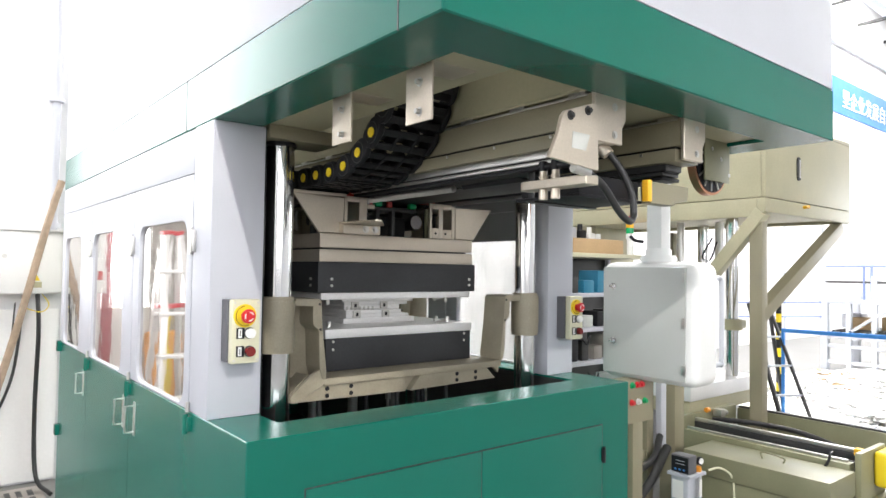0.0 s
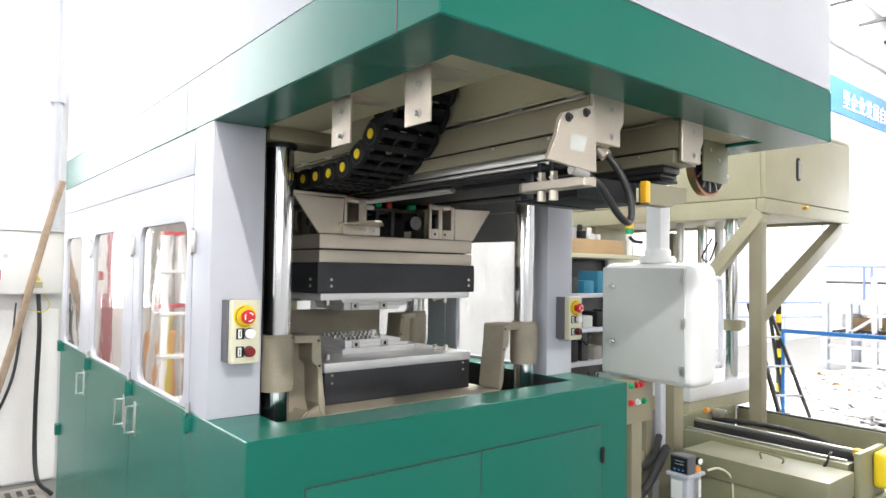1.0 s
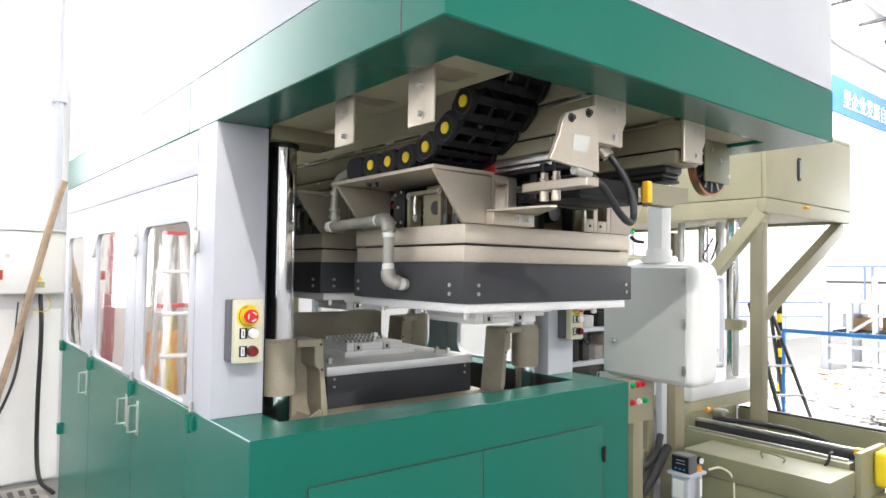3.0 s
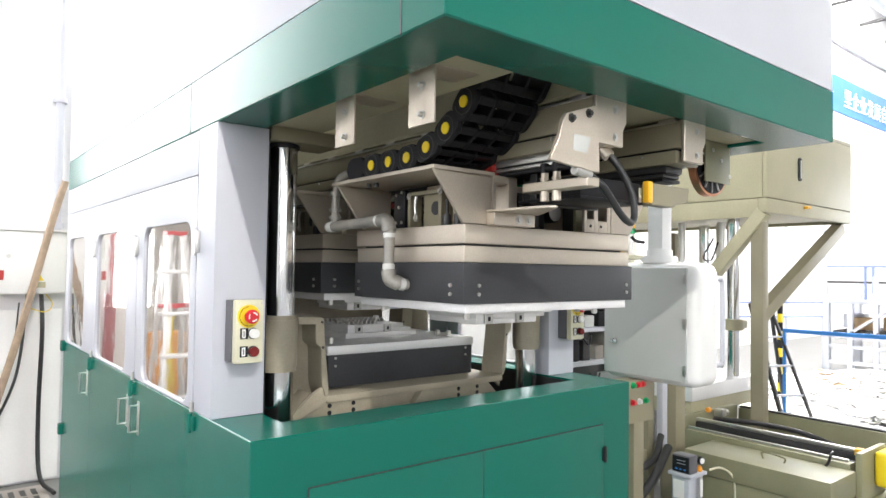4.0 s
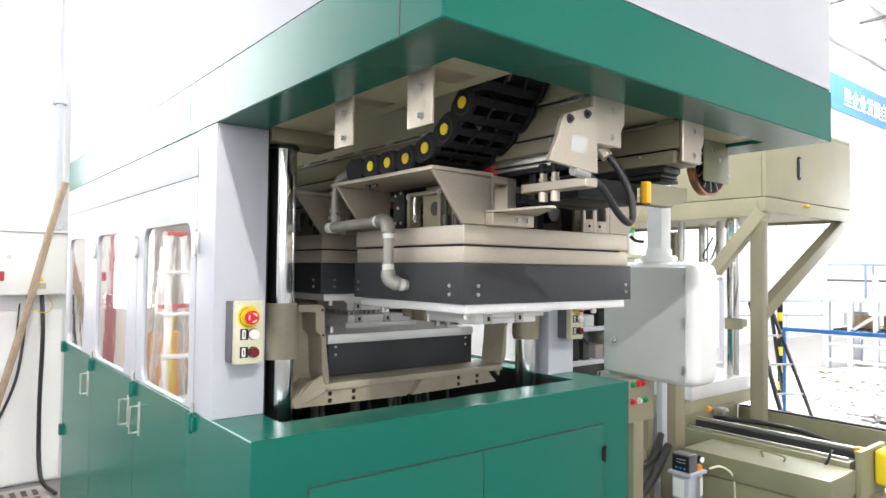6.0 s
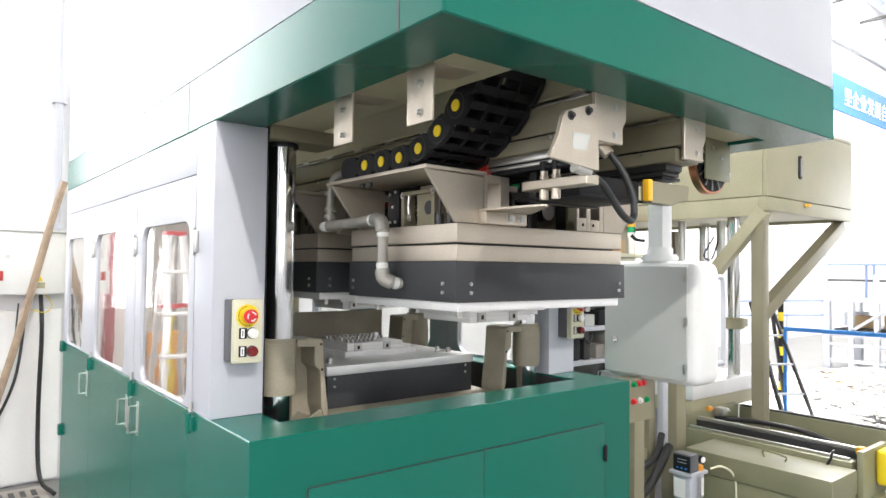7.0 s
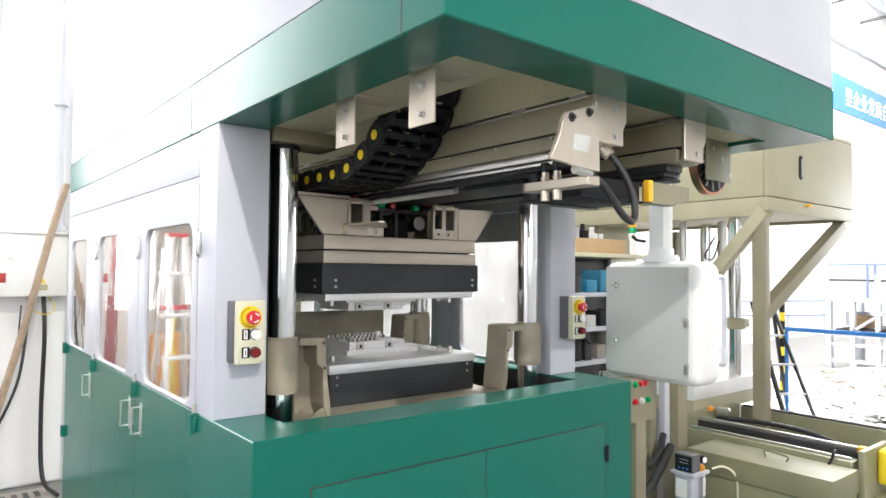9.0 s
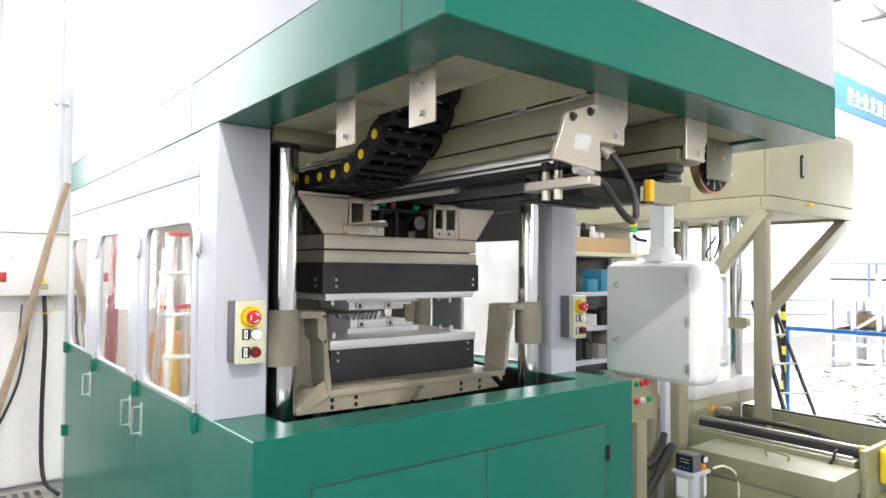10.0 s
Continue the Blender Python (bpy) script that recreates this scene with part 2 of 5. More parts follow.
# ---- the hall ----
W = 1.638


def slab(name, x0, x1, y0, y1, z0, z1, mat, label, category):
    return thing(name, box(x0, x1, y0, y1, z0, z1, 0), mat, label, category, kind="structure")


slab("floor", -9, 36, -9, 5, -0.2, 0, FLOOR, "pale grey hall floor with faint stains", "floor")


def wall_with_openings(name, axis, at, thick, a0, a1, holes, label, mat=WALL):
    """A wall with real openings; holes: a, b, low, high."""
    bms, spots = [], sorted(holes)

    def piece(u0, u1, z0, z1):
        if u1 - u0 > 1e-3 and z1 - z0 > 1e-3:
            bms.append(box(at, at + thick, u0, u1, z0, z1, 0) if axis == "x" else box(u0, u1, at, at + thick, z0, z1, 0))
    last = a0
    for u0, u1, z0, z1 in spots:
        piece(last, u0, 0, ROOF)
        piece(u0, u1, 0, z0)
        piece(u0, u1, z1, ROOF)
        last = u1
    piece(last, a1, 0, ROOF)
    return thing(name, join(*bms), mat, label, "wall", kind="structure")


wall_with_openings("wall_west", "x", -9.2, 0.2, -9, 5, [(-4.0, 4.0, 1.6, 5.2)], "white plastered hall wall with an added, unseen window opening")
wall_with_openings("wall_south", "y", -9.2, 0.2, -9, 36, [(-7.0, 1.0, 1.8, 5.0)], "unseen hall wall, dull grey to darken reflections, with a window opening", DULLING_GREY)
wall_with_openings("wall_east", "x", 36.0, 0.2, -9, 5, [(-8, 4, 1.8, 5.8)], "white plastered hall wall with an added, unseen window opening")
wall_with_openings("wall_north", "y", 5.0, 0.2, -9, 36, [], "plain white hall wall far behind the machines")
thing("wall_partition", join(*[box(x0, x1, 3.5, 3.62, z0, z1, 0) for x0, x1, z0, z1 in ((-9, -1.7, 0, ROOF), (-1.7, -0.3, 4.4, ROOF), (-1.7, -0.3, 1.72, 2.0), (-1.7, -0.64, 0, 1.72), (-0.64, -0.34, 0, 0.92), (-0.34, -0.3, 0, 1.72), (-0.3, 1.9, 0, ROOF))]), WALL, "white partition wall behind the green press", "wall", kind="structure")

bms = []
xs = sorted({-9.0, 36.0, *[x - w / 2 for x, y, w, l in SKYLIGHTS], *[x + w / 2 for x, y, w, l in SKYLIGHTS]})
for xa, xb in zip(xs, xs[1:]):
    cut = [(y - l / 2, y + l / 2) for x, y, w, l in SKYLIGHTS if abs((xa + xb) / 2 - x) < w / 2]
    last = -9.0
    for ya, yb in cut:
        bms.append(box(xa, xb, last, ya, ROOF, ROOF + 0.15, 0))
        last = yb
    bms.append(box(xa, xb, last, 5, ROOF, ROOF + 0.15, 0))
# unseen roof, kept grey so less light bounces back
thing("ceiling", join(*bms), DULLING_GREY, "unseen hall roof, grey to cut bounced light, with open skylight strips", "ceiling", kind="structure")

# high-bay lamp that hangs from the roof, behind the viewer
lamp = root("high_bay_lamp", LAMP.x, LAMP.y, LAMP.z + 0.02, "grey bell-shaped high-bay lamp hanging from the roof", "ceiling lamp")
part("reflector", join(cyl(LAMP + Vector((0, 0, 0.03)), LAMP + Vector((0, 0, 0.30)), 0.20, 32, 0.08), cyl(LAMP + Vector((0, 0, 0.30)), LAMP + Vector((0, 0, 0.46)), 0.07, 20)), RACK, lamp)
part("lens", cyl(LAMP + Vector((0, 0, 0.02)), LAMP + Vector((0, 0, 0.029)), 0.17, 32), glow("lamp_lens", (1, 0.98, 0.95), 6.0), lamp, "glowing lamp lens")
part("rod", cyl(LAMP + Vector((0, 0, 0.46)), (LAMP.x, LAMP.y, ROOF), 0.012, 10), DARK, lamp)

# ---- the green press: base, posts, hood, side doors ----
YB = 2.75  # its rear end
ZH, ZS = 1.889, 2.057  # hood: lower edge, top of the green band
YH = -0.781  # hood: front
press = root("press_machine", W / 2, 1.3, 0, "green and light grey enclosed press with an overhanging hood", "press machine")

# base: front wall, side walls, rim round the open pit
RIM = 0.16


def horseshoe(y0, inner, z0, z1):
    """The front and both sides of a housing in one sheet."""
    return prism([(0, y0), (W, y0), (W, YB), (W - inner, YB), (W - inner, y0 + inner), (inner, y0 + inner), (inner, YB), (0, YB)], "z", z0, z1, 0.003)


base = part("base", horseshoe(0.0, RIM, 0.06, 1.0), GREEN, press, "glossy green sheet-steel base with an open pit")
part("base_rear", box(0.1602, W - 0.1602, YB - 0.1, YB, 0.06, 1.0, 0.002), GREEN, press)
part("pit_floor", box(0.161, W - 0.161, 0.161, YB - 0.101, 0.3, 0.42, 0.0), DARK, press)
for bm in (box(0.1602, 0.1622, 0.161, YB - 0.11, 0.42, 0.992, 0), box(W - 0.1622, W - 0.1602, 0.161, YB - 0.11, 0.42, 0.992, 0)):
    part("pit_lining", bm, DARK, press)
part("plinth", box(0.04, W - 0.04, 0.05, YB - 0.05, 0, 0.06, 0), DARK, press)
for x0, x1 in ((0.171, 0.817), (0.821, 1.462)):
    dr = part("base_door", box(x0, x1, -0.003, 0.01, 0.18, 0.846, 0.0015), GREEN, press)
part("door_gap", box(0.167, 1.466, -0.0012, 0.01, 0.176, 0.850, 0), DARK, press)
part("hinge", join(cyl((1.468, -0.008, 0.70), (1.468, -0.008, 0.76), 0.007, 12), box(1.456, 1.478, -0.006, 0.001, 0.705, 0.755, 0.001)), BLACK, press)

# posts at the front corners of the body
for x0, x1 in ((0.0, 0.165), (W - 0.165, W)):
    part("post", box(x0 + 0.001, x1, 0.30, 0.46, 1.0, ZH, 0.003), GREY, press, "light grey sheet-steel corner post")
# black sheet stands in for the shade on the post's inner side
part("post_shade_sheet", box(0.1655, 0.169, 0.302, 0.459, 1.0, ZH - 0.001, 0), BLACK, press, "black sheet put in for the shade on the post's inner side")

# side walls with door panels; the outside lies in the plane of base and hood
DOORS = [(0.445, 1.165), (1.170, 1.955), (1.960, 2.72)]
WINDOWS = [(0.515, 1.075), (1.325, 1.915), (2.215, 2.66)]


def side(x0, x1, out):
    fr = part("side_frame", join(box(x0, x1, 0.461, YB, 1.745, ZH - 0.004, 0.001), box(x0, x1, 2.725, YB, 1.0, 1.744, 0.001)), GREY, press)
    for (d0, d1), (w0, w1) in zip(DOORS, WINDOWS):
        d0 = max(d0, 0.464)
        z0, z1 = 1.004, 1.7415
        zl, zt = 1.010, 1.60
        panel = join(box(x0, x1, d0, w0, z0, z1, 0.0015), box(x0, x1, w1, d1, z0, z1, 0.0015), box(x0, x1, w0 + 0.0002, w1 - 0.0002, zt, z1, 0.0), box(x0, x1, w0 + 0.0002, w1 - 0.0002, z0, zl, 0.0))
        # rounded upper corners of the window
        for cy, s in ((w0, 1), (w1, -1)):
            for cz, q in ((zt, -1), (zl, 1)):
                r = 0.055
                pts = [(cy, cz)] + [(cy + s * r * (1 - math.cos(radians(a))), cz + q * r * (1 - math.sin(radians(a)))) for a in (0, 15, 30, 45, 60, 75, 90)]
                panel = join(panel, prism(pts, "x", x0, x1, 0))
        door = part("side_door", panel, GREY, press, "light grey side door with a rounded window")
        yield door, (d0, d1), (w0, w1)


for door, (d0, d1), (w0, w1) in side(0.0, 0.03, -1):
    part("pane", box(0.010, 0.016, w0 - 0.02, w1 + 0.02, 1.008, 1.62, 0), FILM, door, "clear plastic window sheet with shiny film")
for door, (d0, d1), (w0, w1) in side(W - 0.03, W, 1):
    part("pane", box(W - 0.018, W - 0.014, w0 - 0.02, w1 + 0.02, 1.008, 1.62, 0), CLOUDY, door, "cloudy plastic window sheet").visible_shadow = False
# hood
hood = part("hood", horseshoe(YH, 0.155, ZH, ZS), GREEN, press, "glossy green band round the hood")
part("hood_rear", box(0.156, W - 0.156, YB - 0.1, YB, ZH, ZS, 0.003), GREEN, press)
for bm in (box(0.002, W - 0.002, YH + 0.002, YH + 0.03, ZS + 0.002, 2.9, 0.003), box(0.002, 0.03, YH + 0.031, YB, ZS + 0.002, 2.9, 0.002),
           box(W - 0.03, W - 0.002, YH + 0.031, YB, ZS + 0.002, 2.9, 0.002), box(0.031, W - 0.031, YB - 0.03, YB, ZS + 0.002, 2.9, 0.002)):
    part("upper_panel", bm, GREY, press, "light grey upper housing panel")
# fittings on the side doors
for y in (0.449, 1.167, 1.957):
    for z, h in ((1.53, 0.035), (0.965, 0.022)):
        part("door_hinge", join(box(-0.012, 0.002, y - 0.02, y + 0.02, z - h, z + h, 0.003), cyl((-0.012, y, z - h - 0.008), (-0.012, y, z + h + 0.008), 0.008, 12)), STEEL if z > 1.2 else GREEN, press)
    part("hinge_pin", cyl((-0.006, y, 1.0), (-0.006, y, 1.03), 0.006, 10), STEEL, press)
for y in (1.98, 1.165):
    gap = part("side_seam", box(-0.0006, 0.01, y - 0.002, y + 0.002, 0.1, 0.995, 0), DARK, press)
for y, z in ((1.08, 0.862), (1.25, 0.862), (2.05, 0.862)):
    part("door_handle", join(tube([(0, y, z - 0.05), (-0.035, y, z - 0.05), (-0.035, y, z + 0.05), (0, y, z + 0.05)], 0.005, 10, False),
                             box(-0.004, 0.001, y - 0.012, y + 0.012, z - 0.065, z + 0.065, 0.002)), STEEL, press, "bright steel bow handle")
for z in (0.98, 0.50):
    part("latch", box(-0.02, 0.002, 2.70, 2.745, z - 0.03, z + 0.03, 0.003), GREEN, press)
for y in (-0.650, 0.553):
    part("hood_joint", box(-0.0008, 0.01, y - 0.002, y + 0.002, ZH + 0.001, ZS, 0), DARK, press)
# inside lining
for bm in (box(0.1552, 0.345, YH + 0.1552, YB - 0.102, ZH + 0.012, ZH + 0.02, 0), box(0.605, W - 0.1552, YH + 0.1552, YB - 0.102, ZH + 0.012, ZH + 0.02, 0), ):
    part("inner_roof", bm, KHAKI_FAR, press, "khaki painted sheet under the hood")
for x in (0.338, 0.6052):
    part("chain_duct", box(x, x + 0.006, YH + 0.16, 1.4, ZH + 0.021, 2.5, 0), KHAKI_FAR, press)
part("rear_wall", box(0.166, W - 0.166, YB - 0.06, YB - 0.02, 1.0, ZH - 0.001, 0), KHAKI_FAR, press)

# chromed guide columns
for x in (0.243, 1.395):
    for y in (0.362, 1.16):
        g = part("guide_column", cyl((x, y, 0.5), (x, y, ZH - 0.005), 0.0455, 40), CHROME, press, "polished chrome guide column")
        s = 1 if x < 0.8 else -1
        part("column_flange", box(min(x - s * 0.07, x + s * 0.17), max(x - s * 0.07, x + s * 0.17), y - 0.075, y + 0.075, ZH - 0.032, ZH + 0.0115, 0.004), KHAKI, g)
        part("column_cap", cyl((x, y, ZH - 0.047), (x, y, ZH - 0.033), 0.052, 32, bevel=0.003), BLACK, g)


def button_box(x0, y, z0, label):
    """A three-button box on the front of a post: a dark grey back and a cream cover."""
    b = root("button_box", x0 + 0.05, y, z0, label, "control box", "emergency stop boxes")
    part("case", box(x0, x0 + 0.087, y - 0.072, y - 0.044, z0, z0 + 0.188, 0.007), CREAM, b)
    part("case_back", box(x0 - 0.004, x0 + 0.086, y - 0.0442, y + 0.0002, z0 + 0.003, z0 + 0.186, 0.003), DARK_GREY, b, "dark grey back shell")
    c, f = x0 + 0.038, y - 0.072
    stop = part("collar", cyl((c, f + 0.002, z0 + 0.140), (c, f - 0.006, z0 + 0.140), 0.034, 32, bevel=0.002), YELLOW, b, "round yellow emergency stop plate")
    for k in range(22):
        a = radians(100 + k * 9)
        part("name_bar", box(c + 0.0285 * math.cos(a) - 0.0009, c + 0.0285 * math.cos(a) + 0.0009, f - 0.0068, f - 0.0055, z0 + 0.140 + 0.0285 * math.sin(a) - 0.0018, z0 + 0.140 + 0.0285 * math.sin(a) + 0.0018, 0), BLACK, stop)
    knob = part("stop_button", join(cyl((c, f, z0 + 0.140), (c, f - 0.022, z0 + 0.140), 0.014, 24), cyl((c, f - 0.020, z0 + 0.140), (c, f - 0.036, z0 + 0.140), 0.0205, 32, bevel=0.005)), RED, b, "red mushroom stop button")
    for k in range(3):
        pts = [(c + r * math.cos(radians(a + 120 * k)), z0 + 0.140 + r * math.sin(radians(a + 120 * k))) for r, aa in ((0.0105, (20, 45, 70, 90)), (0.0145, (90, 70, 45, 20))) for a in aa]
        part("arrow", prism(pts, "y", f - 0.0366, f - 0.0358, 0), WHITE, knob, "white turning arrow")
    for z, m, nm in ((0.089, WHITE, "white_button"), (0.036, DARK_RED, "red_lamp")):
        ring = part("ring", cyl((c + 0.015, f + 0.002, z0 + z), (c + 0.015, f - 0.007, z0 + z), 0.0165, 24, bevel=0.002), DARK, b)
        part(nm, cyl((c + 0.015, f, z0 + z), (c + 0.015, f - 0.020, z0 + z), 0.0145, 24, bevel=0.003), m, ring)
        part("name_frame", box(c - 0.024, c + 0.000, f - 0.002, f + 0.002, z0 + z - 0.016, z0 + z + 0.016, 0.001), BLACK, b)
        part("name_plate", box(c - 0.019, c - 0.008, f - 0.0035, f - 0.001, z0 + z - 0.013, z0 + z + 0.013, 0.001), WHITE, b)
        part("name_bar", box(c - 0.015, c - 0.0125, f - 0.0042, f - 0.003, z0 + z - 0.008, z0 + z + 0.008, 0), DARK, b)
    for a, c2 in ((0.008, 0.010), (0.079, 0.010), (0.008, 0.178), (0.079, 0.178)):
        part("screw", cyl((x0 + a, f + 0.001, z0 + c2), (x0 + a, f - 0.002, z0 + c2), 0.0035, 10), STEEL, b)
    return b


button_box(0.042, 0.299, 1.168, "cream three-button box with red emergency stop on the grey post")
button_box(W - 0.103, 0.299, 1.157, "cream three-button box on the far grey post")

# ---- lower platen, rides on the guide columns ----
platen = root("lower_platen", W / 2, 0.8, 1.0, "khaki cast platen carrying the black lower mould", "press platen")


def mir(bm, x=W / 2):
    bmesh.ops.transform(bm, verts=bm.verts, matrix=Matrix.Translation((2 * x, 0, 0)) @ Matrix.Scale(-1, 4, (1, 0, 0)))
    bmesh.ops.reverse_faces(bm, faces=bm.faces)
    return bm


def arm(y0, y1, web, flare):
    """One cast arm: a front frame with a notch near its top, a recessed web behind, and on one side a raking foot."""
    pieces = [
        prism([(0.296, 1.350), (0.380, 1.348), (0.391, 1.340), (0.3955, 1.270), (0.399, 1.232), (0.414, 1.105), (0.414, 1.0795), (0.400, 1.0795), (0.388, 1.118), (0.383, 1.234),
               (0.379, 1.246), (0.363, 1.258), (0.360, 1.272), (0.3598, 1.323), (0.296, 1.325)], "y", y0, y1, 0.002),
        prism([(0.301, 1.3245), (0.372, 1.3245), (0.392, 1.24), (0.404, 1.0795), (0.330, 1.010), (0.312, 1.16)], "y", web, web + 0.015, 0),
    ]
    if flare:
        pieces += [prism([(0.4145, 1.079), (0.401, 1.0535), (0.302, 1.0075), (0.287, 1.010), (0.283, 1.030), (0.354, 1.092), (0.389, 1.112), (0.3995, 1.079)], "y", y0 + 0.001, y0 + 0.016, 0.002),
                   prism([(0.283, 1.022), (0.352, 1.086), (0.352, 1.094), (0.283, 1.032)], "y", y0 + 0.0165, web, 0)]
    return join(*pieces)


for y0, y1, web, yc, n in ((0.335, 0.46, 0.435, 0.362, 0), (1.08, 1.20, 1.12, 1.16, 1)):
    for flip in (False, True):
        bm = arm(y0, y1, web, n == 0 and not flip)
        part("arm", mir(bm) if flip else bm, CAST, platen, "khaki cast side arm with ribs")
        x = 0.243 if not flip else 1.395
        col = part("collar", join(cyl((x, yc, 1.186), (x, yc, 1.346), 0.0595 if flip else 0.0575, 40, bevel=0.004), cyl((x, yc, 1.176), (x, yc, 1.190), 0.056 if flip else 0.0545, 40), cyl((x, yc, 1.342), (x, yc, 1.357), 0.0545, 40, bevel=0.003)), CAST, platen, "khaki guide bushing")
        for z in (1.215, 1.30):
            cx = (0.388 if z < 1.25 else 0.383) if not flip else W - (0.388 if z < 1.25 else 0.383)
            part("bolt", cyl((cx, y0 + 0.001, z + 0.03), (cx, y0 - 0.0015, z + 0.03), 0.0045, 12), BLACK, platen)
part("cross_plate", box(0.407, W - 0.407, 0.337, 1.19, 1.055, 1.079, 0.003), CAST, platen)
for pts in ([(0.402, 1.0545), (0.745, 1.0545), (0.752, 1.000), (0.300, 1.0065)], [(0.820, 1.0545), (1.160, 1.0545), (1.208, 1.008), (0.775, 1.000)]):
    part("gusset", prism(pts, "y", 0.347, 0.40), CAST, platen, "bolted khaki gusset")
part("gusset_rib", prism([(0.746, 1.0545), (0.819, 1.0545), (0.774, 1.000), (0.753, 1.000)], "y", 0.375, 0.40, 0), CAST, platen)
for x in (0.424, 0.518, 1.000, 1.098):
    for z in (1.019, 1.043):
        part("bolt", cyl((x, 0.350, z), (x, 0.3455, z), 0.0078, 16), BLACK, platen)
for x in (0.56, 0.74, 0.95, 1.10):
    part("piston_rod", cyl((x, 0.70, 0.43), (x, 0.70, 1.054), 0.020, 20), STEEL, platen)
for x, y, m in ((0.43, 0.42, DARK), (0.455, 0.47, DARK), (0.64, 0.45, BLACK), (0.665, 0.50, BLACK), (0.80, 0.48, DARK), (0.88, 0.45, BLACK), (0.91, 0.46, BLACK), (1.06, 0.5, DARK)):
    part("hose", tube([(x, y, 0.45), (x + 0.006, y - 0.01, 0.8), (x, y, 1.054)], 0.009, 10), m, platen)
part("drain_cock", join(box(0.735, 0.752, 0.44, 0.458, 0.955, 1.053, 0.003), cyl((0.743, 0.449, 0.93), (0.743, 0.449, 0.956), 0.006, 10)), STEEL, platen)
part("rear_panel", box(0.45, 1.20, 1.202, 1.22, 1.06, 1.375, 0.003), CAST, platen)
lm = part("lower_mould", box(0.476, 1.163, 0.456, 1.04, 1.080, 1.197, 0.003), BLACK_BOARD, platen, "black insulated lower mould body")
for x in (0.505, 1.127):
    for z in (1.158, 1.186):
        part("screw", cyl((x, 0.457, z), (x, 0.4525, z), 0.0048, 12), STEEL, lm)
part("mould_plate", box(0.470, 1.165, 0.450, 1.045, 1.198, 1.231, 0.002), ALU, platen, "bright milled aluminium plate")


def mould_block(z, up, parent, y0):
    """Stepped aluminium mould with rows of ribs; up: +1 on the lower plate, -1 under the upper one."""
    def b(x0, x1, ya, yb, h0, h1, bev=0.002):
        return box(x0, x1, y0 + ya, y0 + yb, *((z + h0, z + h1) if up > 0 else (z - h1, z - h0)), bev)
    part("mould_base", b(0.655, 1.005, 0.185, 0.475, 0, 0.020), ALU, parent)
    part("mould_step", b(0.675, 0.985, 0.200, 0.455, 0.020, 0.034), ALU, parent)
    part("mould_top", b(0.675, 0.945, 0.200, 0.44, 0.034, 0.052), ALU, parent)
    for i in range(12 if up > 0 else 0):
        for y, n in ((0.212, 7), (0.30, 12), (0.39, 12)):
            if i < n:
                x = 0.682 + i * 0.0205
                part("mould_stud", b(x, x + 0.009, y, y + 0.022, 0.0522, 0.066, 0.002), STEEL, parent)
    for x in (0.705, 0.845):
        kb = part("key_block", b(x, x + 0.034, 0.192, 0.1995, 0.0205, 0.050, 0.001), STEEL, parent)
        part("key_slot", b(x + 0.012, x + 0.022, 0.1905, 0.1925, 0.028, 0.042, 0), BLACK, kb)
    for x in (0.53, 1.10):
        for y in (0.08, 0.50):
            part("guide_pin", cyl((x, y0 + y, z), (x, y0 + y, z + up * 0.022), 0.010, 16, bevel=0.002), STEEL, parent)
    if up > 0:
        part("post_pin", b(0.875, 0.895, 0.31, 0.33, 0.0522, 0.078), ALU, parent)
    part("pin_strip", join(b(1.05, 1.115, 0.10, 0.112, 0, 0.012), b(1.085, 1.10, 0.14, 0.155, 0, 0.02)), STEEL, parent)


part("side_board", box(1.1632, 1.300, 0.70, 0.718, 1.10, 1.185, 0.002), TAN, platen, "tan insulation board")
mould_block(1.231, 1, platen, 0.456)

